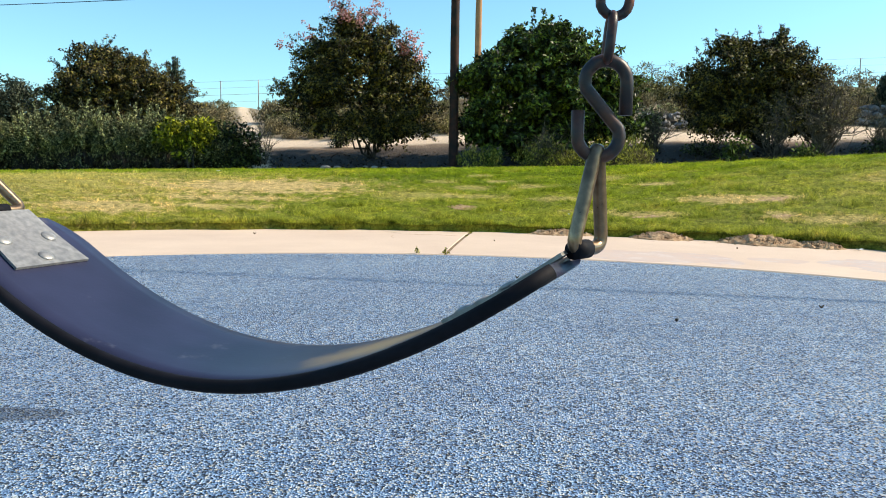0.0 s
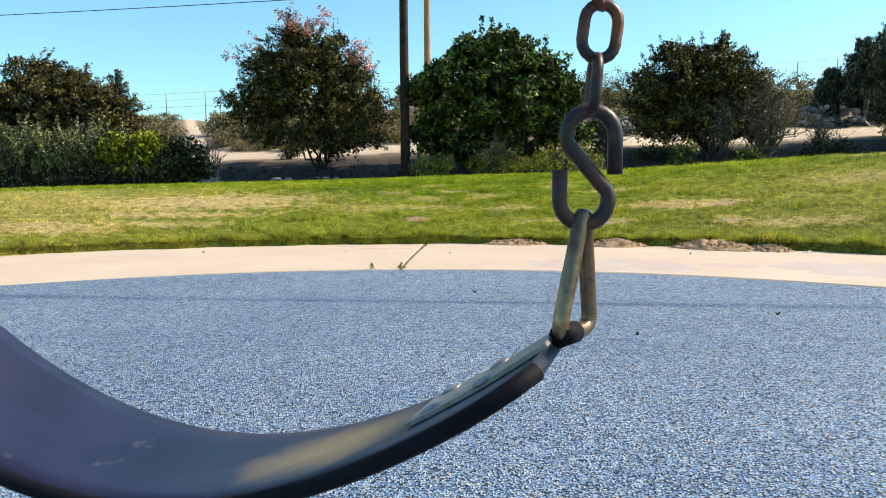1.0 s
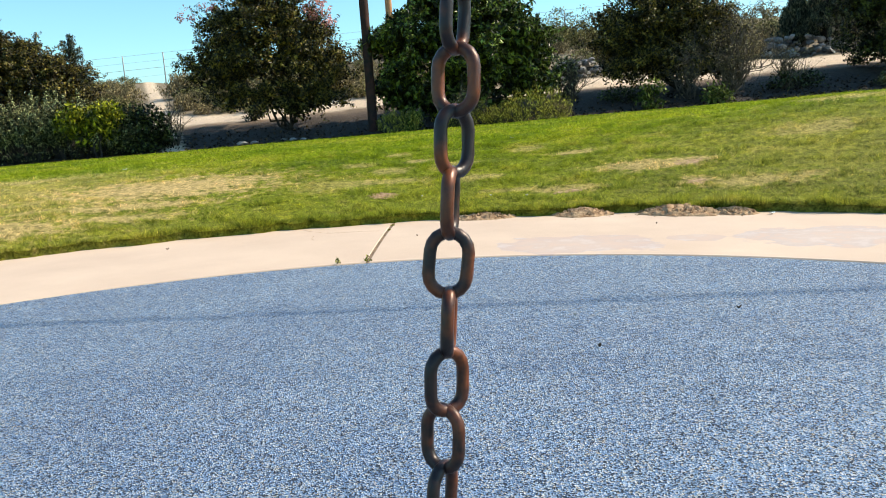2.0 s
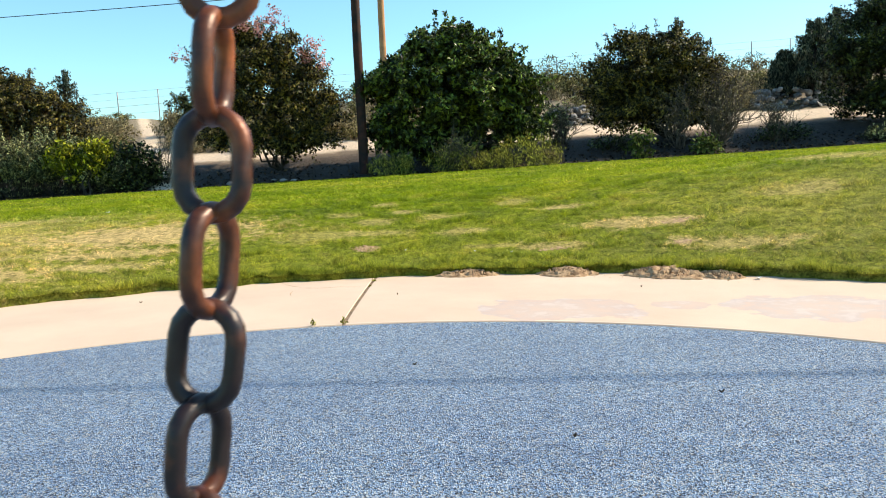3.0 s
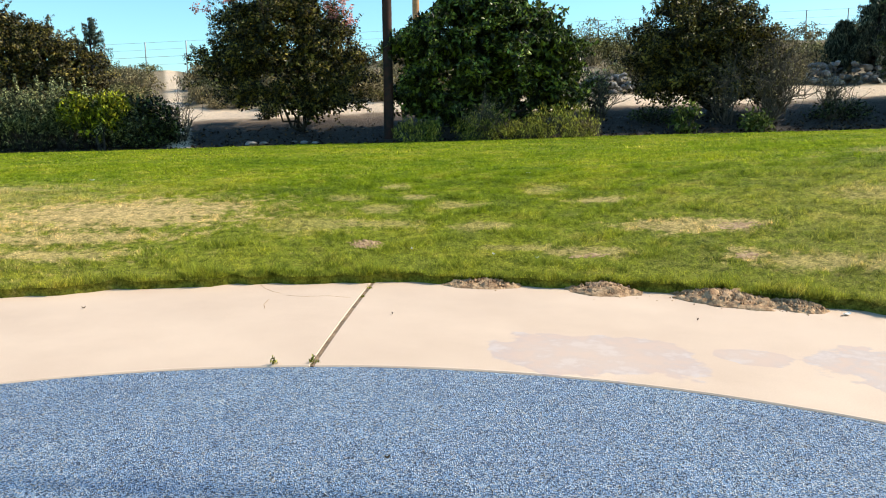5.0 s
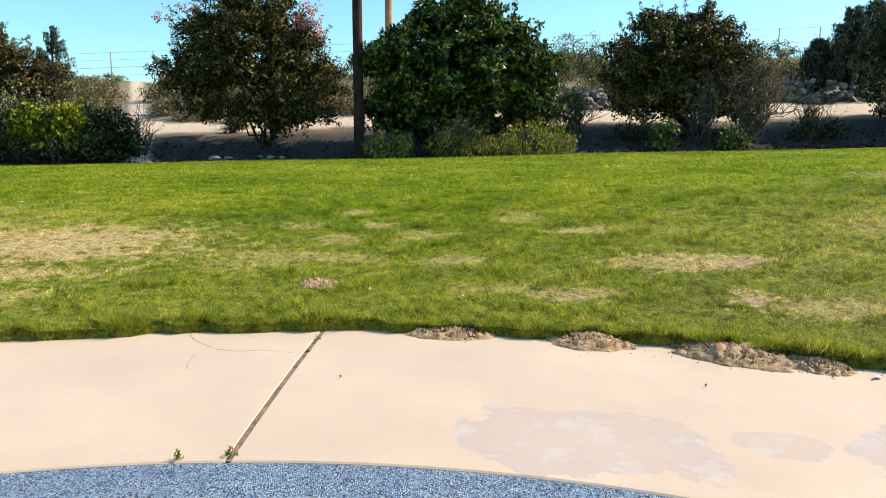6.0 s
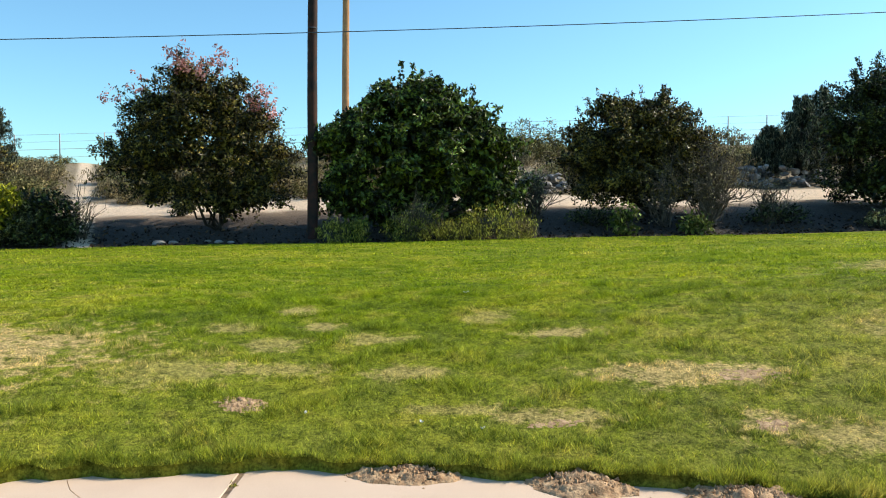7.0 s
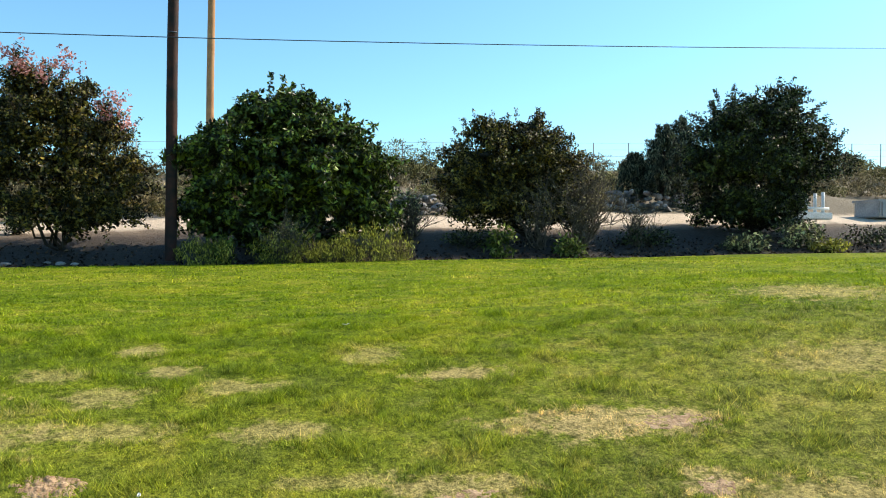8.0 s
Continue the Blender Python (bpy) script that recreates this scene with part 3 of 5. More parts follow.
def strap():
    nu, nv, th, half = 48, 8, 0.0078, 0.057
    V, F = [], []
    for i in range(nu + 1):
        u = 0.015 + 0.97 * i / nu
        c = seat_point(u)
        t = seat_point(min(1, u + 0.01)) - seat_point(max(0, u - 0.01))
        t /= np.linalg.norm(t)
        nrm = np.cross(t, deep)
        nrm = nrm if nrm[2] > 0 else -nrm
        e = min(1, min(u, 1 - u) / 0.09)
        w = half * (0.42 + 0.58 * math.sqrt(max(0, 1 - (1 - e) ** 2)))
        ring = []
        for j in range(nv + 1):
            s = -1 + 2 * j / nv
            ring.append((s * w, th / 2 - (0.002 if abs(s) == 1 else 0)))
        for j in range(nv, -1, -1):
            s = -1 + 2 * j / nv
            ring.append((s * w, -th / 2 + (0.002 if abs(s) == 1 else 0)))
        for s, h in ring:
            V.append(tuple(c + deep * s + nrm * h))
    k = 2 * (nv + 1)
    for i in range(nu):
        for j in range(k):
            m = (j + 1) % k
            F.append((i * k + j, i * k + m, (i + 1) * k + m, (i + 1) * k + j))
    me = bpy.data.meshes.new("seat")
    me.from_pydata(V, [], F + [tuple(range(k)), tuple(nu * k + j for j in range(k - 1, -1, -1))])
    me.polygons.foreach_set("use_smooth", np.ones(len(me.polygons), dtype=bool))
    me.materials.append(M_SEAT)
    return me


part("seat", strap(), M_SEAT, swing, "scuffed black rubber strap sagging in a curve")


def edge_bead(side):
    """The rounded unworn edge of the strap."""
    pts = []
    for u in np.linspace(0.012, 0.988, 48):
        e = min(1, min(u, 1 - u) / 0.09)
        pts.append(seat_point(u) + deep * side * 0.057 * (0.42 + 0.58 * math.sqrt(max(0, 1 - (1 - e) ** 2))))
    rod("edge_bead", pts, 0.0044, M_EDGE, swing, "unworn jet black rubber edge", sides=10)


edge_bead(-1)


def frame_at(u):
    c = seat_point(u)
    t = seat_point(min(1, u + 0.01)) - seat_point(max(0, u - 0.01))
    t /= np.linalg.norm(t)
    nrm = np.cross(t, deep)
    return c, t, nrm if nrm[2] > 0 else -nrm


def plate_part(u0, u1, side):
    """A riveted end plate lying on the strap, wrapped round the ring."""
    V, F = [], []
    n, half = 6, 0.033
    for i in range(n + 1):
        u = u0 + (u1 - u0) * i / n
        c, t, nrm = frame_at(u)
        w = half * ((0.8 + 0.2 * i / n) if side else (0.55 + 0.3 * i / n))
        for s, h in ((-w, 0.0044), (-w, 0.0066), (w, 0.0066), (w, 0.0044)):
            V.append(tuple(c + deep * s + nrm * h))
    for i in range(n):
        for j in range(4):
            m = (j + 1) % 4
            F.append((i * 4 + j, i * 4 + m, i * 4 + 4 + m, i * 4 + 4 + j))
    me = bpy.data.meshes.new("end_plate")
    me.from_pydata(V, [], F + [(0, 1, 2, 3), (n * 4 + 3, n * 4 + 2, n * 4 + 1, n * 4)])
    me.materials.append(M_PLATE)
    p = part("end_plate", me, M_PLATE, swing, "worn grey metal end plate")
    for fu, s in ((0.5, -0.02), (0.5, 0.02), (0.85, 0.0)) if side else ((0.45, -0.018), (0.45, 0.018), (0.85, -0.018), (0.85, 0.018)):
        c, t, nrm = frame_at(u0 + (u1 - u0) * fu)
        bm = bmesh.new()
        bmesh.ops.create_uvsphere(bm, u_segments=12, v_segments=6, radius=0.0062)
        rot = Matrix((Vector(t), Vector(deep), Vector(nrm))).transposed().to_4x4()
        bmesh.ops.transform(bm, matrix=Matrix.Translation(Vector(c + deep * s + nrm * 0.0066)) @ rot @ Matrix.Diagonal((1, 1, 0.3, 1)), verts=bm.verts)
        part("rivet", bm, M_PLATE, p, smooth=True)


plate_part(0.005, 0.15, 0)
plate_part(0.998, 0.875, 1)


def arc(c, a, b, r, t0, t1, n):
    return [c + r * (math.cos(t) * a + math.sin(t) * b) for t in np.linspace(t0, t1, n)]


UP = np.array((0, 0, 1.0))


def link_mesh():
    """An oval chain link about the origin, long way up, lying in the xz plane."""
    ax, r, h = np.array((1.0, 0, 0)), 0.0083, 0.0050
    pts = arc(UP * h, ax, UP, r, 0, math.pi, 9) + arc(-UP * h, ax, UP, r, math.pi, 2 * math.pi, 9)
    return rod("", pts, WIRE, M_RUST, None, closed=True, sides=10)


LINK = link_mesh()
# how far each of the lower links has twisted about the chain, in degrees; those above alternate
TWISTS = (86, 2, 56, -38, 28, 80, -8, 76, 40, -30, 58, -14, 66, -12, 82, 4)


def hang(end, turn, lean, slope):
    """Ring, hook and chain above one end of the seat; the chain leans along slope as it rises."""
    a = np.array((math.cos(turn), math.sin(turn), 0.0))
    up = np.array((slope[0], slope[1], 1.0))
    up /= np.linalg.norm(up)
    top = end + UP * (0.062 if end[0] > 0 else 0.052) + lean
    # three-cornered ring, its flat side in the seat's loop
    w = 0.016
    d = np.array((0.62, 0.785, 0.0)) if end[0] > 0 else deep
    foot = end + d * (w - 0.006)
    pts = []
    corners = [foot - d * w, foot + d * w, top]
    for i in range(3):
        p0, p1, p2 = corners[i - 1], corners[i], corners[(i + 1) % 3]
        e0, e1 = (p0 - p1) / np.linalg.norm(p0 - p1), (p2 - p1) / np.linalg.norm(p2 - p1)
        k = 0.009
        for q in np.linspace(0, 1, 6):
            pts.append((1 - q) ** 2 * (p1 + e0 * k) + 2 * q * (1 - q) * p1 + q * q * (p1 + e1 * k))
    rod("ring", pts, 0.0041, M_STEEL, swing, "dull bronze-grey steel ring", closed=True, sides=12)
    # S hook
    c0, r = top - UP * 0.004, 0.0120
    lowc, highc = c0 + UP * 0.0070, c0 + up * 0.0385
    pts = [lowc - a * r + UP * 0.0145] + arc(lowc, a, UP, r, math.pi, 2 * math.pi + 0.35, 14)
    pts += arc(highc, a, UP, r, math.pi + 0.35, 0, 14) + [highc + a * r - UP * 0.019]
    rod("hook", pts, 0.0038, M_HOOK, swing, "rusty dark S-shaped hook", sides=12)
    z0 = highc + UP * r
    n = int((3.0 - z0[2]) / PITCH)
    tilt = Vector((0, 0, 1)).rotation_difference(Vector(up)).to_matrix().to_4x4()
    for i in range(n):
        c = z0 + up * (PITCH * i + 0.0124) + np.array((0.0007 * math.sin(i * 1.7), 0.0006 * math.cos(i * 2.3), 0))
        yaw = TWISTS[i] if i < len(TWISTS) else (86 if i % 2 == 0 else 4) + 6 * math.sin(i * 2.9)
        ob = part("link", LINK, M_RUST, swing)
        ob.matrix_basis = Matrix.Translation(Vector(c)) @ tilt @ Matrix.Rotation(turn + radians(yaw), 4, "Z") @ Matrix.Rotation(0.05 * math.sin(i * 1.3), 4, "Y")


hang(R_END, 0.05, np.array((0.0105, 0.010, 0)), (0.0924, 0.067))
hang(L_END, 0.3, np.array((-0.036, 0.010, 0)), (-0.0924, 0.067))
for e, d in ((R_END, np.array((0.62, 0.785, 0.0))), (L_END, deep)):
    rod("end_loop", [e - d * 0.005, e + d * 0.010], 0.0056, M_EDGE, swing, "black rubber loop round the ring", sides=14)

# swing frame overhead: beam and end posts, all out of view but for the shade
swing_support = tagged(new("swing_support"), "painted steel swing support with round top beam", "swing support")
slope = -0.12
b0, b1 = np.array((-3.6, -3.97 + slope * -4.0, 3.06)), np.array((5.6, -3.97 + slope * 5.2, 3.06))
rod("beam", [b0, b1], 0.045, M_PAINTED, swing_support, sides=16)
for e in (b0, b1):
    rod("post", [e - UP * 3.07 + UP * 0.01, e - UP * 0.02], 0.04, M_PAINTED, swing_support, sides=14)

# overhead cables behind the play area, whose soft shade crosses the rubber
def cable(name, label, y0, slope, z, r):
    pts = [np.array((x, y0 + slope * x, z + 0.00012 * x * x)) for x in np.linspace(-60, 60, 40)]
    ob = rod(name, pts, r, M_WIRE, None, sides=8)
    return tagged(ob, label, "cable")


# ---- poles, wire, fence ----
def utility_pole(label, x, y, r, top, mat, seed):
    rng = np.random.default_rng(seed)
    z0 = float(ground_height(np.array(x), np.array(y))) - 0.1
    thing = tagged(new("utility_pole"), label, "utility pole")
    thing.location = (x, y, z0)
    n = 26
    zs = np.linspace(0, top - z0, n)
    pts = [np.array((0.006 * math.sin(z * 1.1), 0.006 * math.cos(z * 0.8), z)) for z in zs]
    v, f = tubes([(pts, np.linspace(r * 1.06, r * 0.86, n) * rng.uniform(0.985, 1.015, n))], 18)
    part("shaft", arrays("shaft", v, f, mat, True), mat, thing)
    return thing


SHIFT = 8.0 / math.tan(SUN_EL)
for off, r in ((-1.2, 0.020), (-2.05, 0.010)):
    cable("overhead_cable", "black overhead power cable", off + math.cos(SUN_AZ) * SHIFT + 0.1 * math.sin(SUN_AZ) * SHIFT, -0.1, 8.0, r)
for x in (-60, 60):
    utility_pole("wooden utility pole carrying overhead cables", x, -1.2 + math.cos(SUN_AZ) * SHIFT + 0.1 * math.sin(SUN_AZ) * SHIFT - 0.1 * x, 0.14, 9.2, M_POLE, 7)
near_pole = utility_pole("dark red-brown weathered wooden utility pole", -1.02, 17.9, 0.13, 10.5, M_POLE, 5)
z0 = near_pole.location.z
rod("cable_clamp", [(-0.1, -0.14, 6.06 - z0), (0.1, -0.14, 6.06 - z0)], 0.02, M_WIRE, near_pole)
utility_pole("sunlit orange-tan wooden utility pole", -0.6, 27.0, 0.135, 13.0, M_POLE2, 6)
line = rod("overhead_line", [np.array((x, 17.76, 5.99 + 0.055 * x + 0.0006 * x * x)) for x in np.linspace(-55, 60, 47)], 0.011, M_WIRE, None, sides=6)
tagged(line, "thin dark overhead line fixed to the pole", "cable")


def boundary_fence():
    thing = tagged(new("fence"), "tall thin wire fence along the hill crest", "fence")
    xs_f = np.arange(-44, 62, 2.3) + 0.1
    me = None
    for x in xs_f:
        z = float(land_height(np.array(x), np.array(40.0)))
        top = 6.38 + 0.0435 * x
        h = top - z + 0.1
        if me is None:
            me = rod("", [(0, 0, 0), (0, 0, 1.0)], 0.033, M_GREYBOX, None, sides=7)
        p = part("post", me, M_GREYBOX, thing)
        p.location, p.scale = (x, 40.0, z - 0.1), (1, 1, h)
    for drop, r in ((0.03, 0.007), (0.42, 0.006), (0.82, 0.010), (1.25, 0.006)):
        rod("wire", [(x, 39.96, 6.38 + 0.0435 * x - drop) for x in xs_f[::4]], r, M_GREYBOX, thing, sides=5)


boundary_fence()


# ---- trees and shrubs ----
def foliage_tufts(rng, lobes, tufts, per_tuft, size, low):
    """Cluster centres gathered in tufts over the skin of the lobes, with dark gaps between the tufts."""
    mid = crown_points(rng, lobes, tufts, low)
    r = rng.uniform(0.6, 1.25, tufts) * size
    d = rng.normal(0, 1, (tufts, per_tuft, 3))
    d /= np.linalg.norm(d, axis=2)[:, :, None]
    d *= rng.uniform(0.35, 1.0, (tufts, per_tuft))[:, :, None] * np.array([1.15, 1.15, 0.7])
    return (mid[:, None] + d * r[:, None, None]).reshape(-1, 3)


def joined(parts):
    """Several (corners, faces) pairs as one."""
    V, F, base = [], [], 0
    for v, f in parts:
        V.append(v)
        F.append(f + base)
        base += len(v)
    return np.concatenate(V), np.concatenate(F)


def tree(name, label, category, base, lobes, mat, seed, clusters=420, per=20, spread=0.16, length=0.085, width=0.045, stems=5, trunk_r=0.09,
         leaf_up=0.5, low=-0.55, upright=False, bark=None, extra=None, twigs=0, back=1.0, core=0, rosette=False, tuft=0.0, sprays=0, spray_len=0.5):
    """Stems from one foot to each lobe, twigs and leafy sprays at the skin, and small leaves in tufts; back sets it farther off and larger."""
    rng = np.random.default_rng(seed)
    away = np.array((0.74, -1.74, 1.18))
    bx, by = away[:2] + (np.array(base) - away[:2]) * back
    bz = float(ground_height(np.array(bx), np.array(by))) - 0.05
    thing = tagged(new(name), label, category)
    thing.location = (bx, by, bz)
    lob = np.array(lobes, float)
    lob[:, :3] = away + (lob[:, :3] - away) * back
    lob[:, 3:] *= back
    lob[:, :3] -= (bx, by, bz)
    skin = crown_points(rng, lob, max(60, sprays * 3), low)
    if tuft:
        pts = foliage_tufts(rng, lob, max(8, clusters // 9), 9, tuft, low)
    else:
        pts = crown_points(rng, lob, clusters, low)
    shape = bark or M_BARK
    for i in range(stems):
        L = lob[i % len(lobes)]
        foot = np.array((rng.normal(0, trunk_r * 1.3), rng.normal(0, trunk_r * 1.3), 0))
        goal = L[:3] + rng.normal(0, 0.25, 3) * L[3:6]
        p, r = limb(rng, foot, goal, trunk_r * rng.uniform(0.6, 1), trunk_r * 0.25, 7, 0.1)
        runs = [(p, r)]
        for _ in range(4):
            k = rng.integers(2, 6)
            d = rng.normal(0, 1, 3)
            runs.append(limb(rng, p[k], L[:3] + d / np.linalg.norm(d) * L[3:6] * 0.85, trunk_r * 0.3, 0.008, 5, 0.12))
        v, f = tubes(runs, 6)
        v[:, 2] = np.maximum(v[:, 2], 0)
        part("stem", arrays("stem", v, f, shape, True), shape, thing)
    leaf_sets = [leaves(rng, pts, spread, per, length, width, leaf_up, 0.6, upright, rosette)]
    if core:
        deep_in = lob.copy()
        deep_in[:, 3:] *= 0.6
        leaf_sets.append(leaves(rng, crown_points(rng, deep_in, core, -1), spread * 1.6, 16, length * 1.5, width * 1.9))
    runs, along = [], []
    for _ in range(twigs):
        c = pts[rng.integers(len(pts))]
        out = c / (np.linalg.norm(c) + 1e-6)
        runs.append(limb(rng, c - out * 0.25, c + out * rng.uniform(0.1, 0.35), 0.008, 0.003, 3))
    for _ in range(sprays):
        c = skin[rng.integers(len(skin))]
        L = lob[np.argmin(np.linalg.norm((lob[:, :3] - c) / lob[:, 3:6], axis=1))]
        out = (c - L[:3]) / L[3:6] + np.array((0, -0.15, 0.45)) + rng.normal(0, 0.3, 3)
        out /= np.linalg.norm(out)
        c = L[:3] + (c - L[:3]) * 0.95
        p, r = limb(rng, c - out * 0.15, c + out * spray_len * rng.uniform(0.5, 1.15), 0.009, 0.003, 5, 0.1)
        runs.append((p, r))
        for q in np.linspace(0.25, 1, 7):
            k = min(3, int(q * 4))
            along.append(p[k] + (p[k + 1] - p[k]) * (q * 4 - k))
    if runs:
        v, f = tubes(runs, 5)
        tagged(part("spray", arrays("spray", np.maximum(v, (-99, -99, 0)), f, shape), shape, thing), kind="stuff")
    if along:
        leaf_sets.append(leaves(rng, np.array(along), 0.05, 8, length * 0.9, width * 0.8, leaf_up))
    v, f = joined(leaf_sets)
    v[:, 2] = np.maximum(v[:, 2], 0.02)
    part("crown", arrays("crown", v, f, mat), mat, thing)
    if extra:
        name2, lobes2, mat2, cl2, per2, spread2, len2, wid2 = extra
        l2 = np.array(lobes2, float)
        l2[:, :3] = away + (l2[:, :3] - away) * back - np.array((bx, by, bz))
        l2[:, 3:] *= back
        p2 = crown_points(rng, l2, cl2, -1)
        v, f = leaves(rng, p2, spread2, per2, len2, wid2)
        tagged(part(name2, arrays(name2, v, f, mat2), mat2, thing, "reddened leaf sprays"), kind="stuff")
    return thing


tree("broadleaf_tree", "dark olive tree with reddening top leaves", "tree", (-3.44, 18.0),
     [(-3.85, 18, 3.1, 1.9, 1.5, 1.35), (-5.3, 18, 2.65, 1.0, 1, 0.8), (-2.4, 18, 2.65, 1.0, 1, 0.9), (-4.15, 18, 4.35, 0.8, 0.8, 0.7), (-3.2, 18, 4.1, 0.75, 0.8, 0.75), (-4.95, 18, 3.75, 0.7, 0.7, 0.6),
      (-2.65, 18, 3.5, 0.75, 0.7, 0.6), (-4.8, 17.7, 1.85, 0.95, 0.8, 0.45), (-2.6, 17.7, 1.8, 1.0, 0.8, 0.5), (-3.7, 17.6, 1.75, 0.8, 0.6, 0.45), (-3.0, 17.7, 1.45, 0.55, 0.5, 0.35)],
     L_OLIVE, 11, 1900, 21, 0.10, 0.088, 0.048, 10, 0.05, twigs=40, back=1.05, core=700, tuft=0.26, sprays=260, spray_len=0.55,
     extra=("red_leaf_spray", [(-4.35, 17.7, 5.4, 0.35, 0.3, 0.3), (-3.2, 17.7, 5.2, 0.32, 0.3, 0.36), (-5.3, 17.8, 4.6, 0.3, 0.3, 0.25), (-2.3, 17.8, 4.3, 0.35, 0.3, 0.4), (-6.1, 17.9, 4.2, 0.25, 0.3, 0.3), (-3.8, 17.3, 4.9, 0.6, 0.4, 0.25), (-2.0, 17.8, 3.75, 0.2, 0.3, 0.2)], L_RED, 130, 9, 0.08, 0.095, 0.055))
tree("broadleaf_tree", "dense glossy green tree beside a wooden pole", "tree", (1.5, 17.95),
     [(1.7, 18.1, 2.9, 2.1, 1.6, 1.6), (0.0, 18.0, 3.05, 0.95, 1, 0.85), (3.2, 17.9, 2.9, 1.1, 1.1, 1.1), (1.6, 18.1, 4.15, 1.2, 1.1, 0.7), (3.65, 18.1, 1.9, 0.95, 0.9, 0.95),
      (-0.1, 18.1, 1.8, 0.85, 0.8, 0.85), (1.5, 18.0, 1.5, 1.9, 0.8, 0.95), (2.75, 18, 3.95, 0.65, 0.6, 0.5), (0.65, 18, 4.15, 0.5, 0.5, 0.55), (-0.75, 17.7, 3.05, 0.45, 0.5, 0.3)],
     L_BRIGHT, 12, 2100, 15, 0.085, 0.15, 0.068, 8, 0.07, twigs=25, back=1.02, core=900, rosette=True, tuft=0.27, sprays=110, spray_len=0.55)
tree("broadleaf_tree", "rounded dark olive-green tree on the dirt bank", "tree", (9.5, 22.0),
     [(8.5, 22, 3.6, 1.75, 1.6, 1.4), (9.9, 22, 3.65, 1.5, 1.5, 1.25), (7.2, 22, 3.3, 0.9, 1, 0.85), (11.0, 22, 3.1, 0.95, 1, 1), (9.2, 21.5, 2.3, 2.2, 1.2, 0.9), (7.4, 21.6, 2.3, 0.9, 0.8, 0.6), (10.8, 21.6, 2.3, 0.9, 0.8, 0.7), (7.9, 22, 4.75, 0.65, 0.6, 0.45), (9.5, 22, 4.75, 0.7, 0.6, 0.4)],
     L_OLIVE, 13, 1900, 21, 0.10, 0.09, 0.05, 7, 0.07, twigs=40, core=750, back=0.9, tuft=0.27, sprays=280, spray_len=0.55)
tree("broadleaf_tree", "large dark leafy tree on the dirt bank", "tree", (16.3, 19.6),
     [(16.3, 19.6, 4.1, 2.2, 2, 1.65), (14.7, 19.6, 3.6, 1.2, 1.3, 1.1), (18.1, 19.6, 4.0, 1.3, 1.2, 1.1), (17.0, 19.6, 5.45, 1.15, 1.1, 0.7), (15.2, 19.5, 2.3, 1.3, 1.2, 0.7), (16.4, 19.3, 2.1, 1.2, 1.0, 0.5),  (17.2, 19.5, 2.7, 1.1, 1, 0.7), (15.2, 19.6, 5.0, 0.8, 0.9, 0.6)],
     L_DARK, 14, 2000, 21, 0.115, 0.10, 0.054, 10, 0.065, twigs=60, core=650, tuft=0.3, sprays=320, spray_len=0.65)
tree("broadleaf_tree", "dark olive tree rising behind a hedge", "tree", (-12.7, 20.3),
     [(-12.8, 20.3, 2.9, 1.95, 1.5, 1.2), (-14.3, 20.3, 2.3, 1.05, 1, 1), (-11, 20.3, 2.5, 1.15, 1.1, 0.95), (-13.2, 20.3, 3.95, 0.8, 0.8, 0.6), (-11.9, 20.3, 3.45, 0.85, 0.8, 0.6)],
     L_OLIVE, 15, 1400, 21, 0.105, 0.092, 0.05, 6, 0.07, twigs=30, core=500, tuft=0.27, sprays=220, spray_len=0.55)
tree("broadleaf_tree", "grey-green tree at the hedge's far end", "tree", (-19.0, 24.0),
     [(-19.0, 24, 2.7, 1.2, 1.1, 1.2), (-18.2, 24, 2.0, 0.9, 0.9, 0.9), (-20.3, 24, 2.4, 1.2, 1, 1.2)], L_PINE, 16, 520, 22, 0.14, 0.12, 0.05, 5, 0.07, core=220, tuft=0.3, sprays=60)

def shoot_shrub(label, x, y, w, d, h, mat, seed, shoots=150, group=""):
    """A shrub of many upright leafy shoots of uneven height."""
    rng = np.random.default_rng(seed)
    z0 = float(ground_height(np.array(x), np.array(y))) - 0.04
    thing = tagged(new("hedge_shrub"), label, "shrub", group)
    thing.location = (x, y, z0)
    runs, cl = [], []
    for i in range(shoots):
        a, q = rng.uniform(0, 2 * np.pi), math.sqrt(rng.random())
        fx, fy = math.cos(a) * q * w, math.sin(a) * q * d
        top = h * (1.08 - 0.45 * q * q) * rng.uniform(0.6, 1.2)
        tip = np.array((fx * 1.12 + rng.normal(0, 0.09), fy * 1.15 + rng.normal(0, 0.09), top))
        tip += np.array((fx * 0.25 + rng.normal(0, 0.12), -abs(rng.normal(0, 0.1)), 0))
        p, r = limb(rng, (fx * 0.55, fy * 0.55, 0.0), tip, 0.012, 0.004, 5, 0.06)
        runs.append((p, r))
        for t in np.linspace(0.5, 1.0, 11):
            k = t * 4
            m = min(3, int(k))
            cl.append(p[m] + (p[m + 1] - p[m]) * (k - m))
    v, f = tubes(runs, 4)
    part("stalk", arrays("stalk", v, f, M_BARK), M_BARK, thing)
    v, f = leaves(rng, np.array(cl), 0.036, 15, 0.072, 0.032, 0.4, 0.7, False)
    inner = crown_points(rng, [(0, 0, h * 0.35, w * 0.85, d * 0.7, h * 0.4)], int(150 * w), -1)
    v, f = joined([(v, f), leaves(rng, inner, 0.09, 16, 0.09, 0.04, 0.4, 0.7, False)])
    v[:, 2] = np.maximum(v[:, 2], 0.02)
    part("foliage", arrays("foliage", v, f, mat), mat, thing)


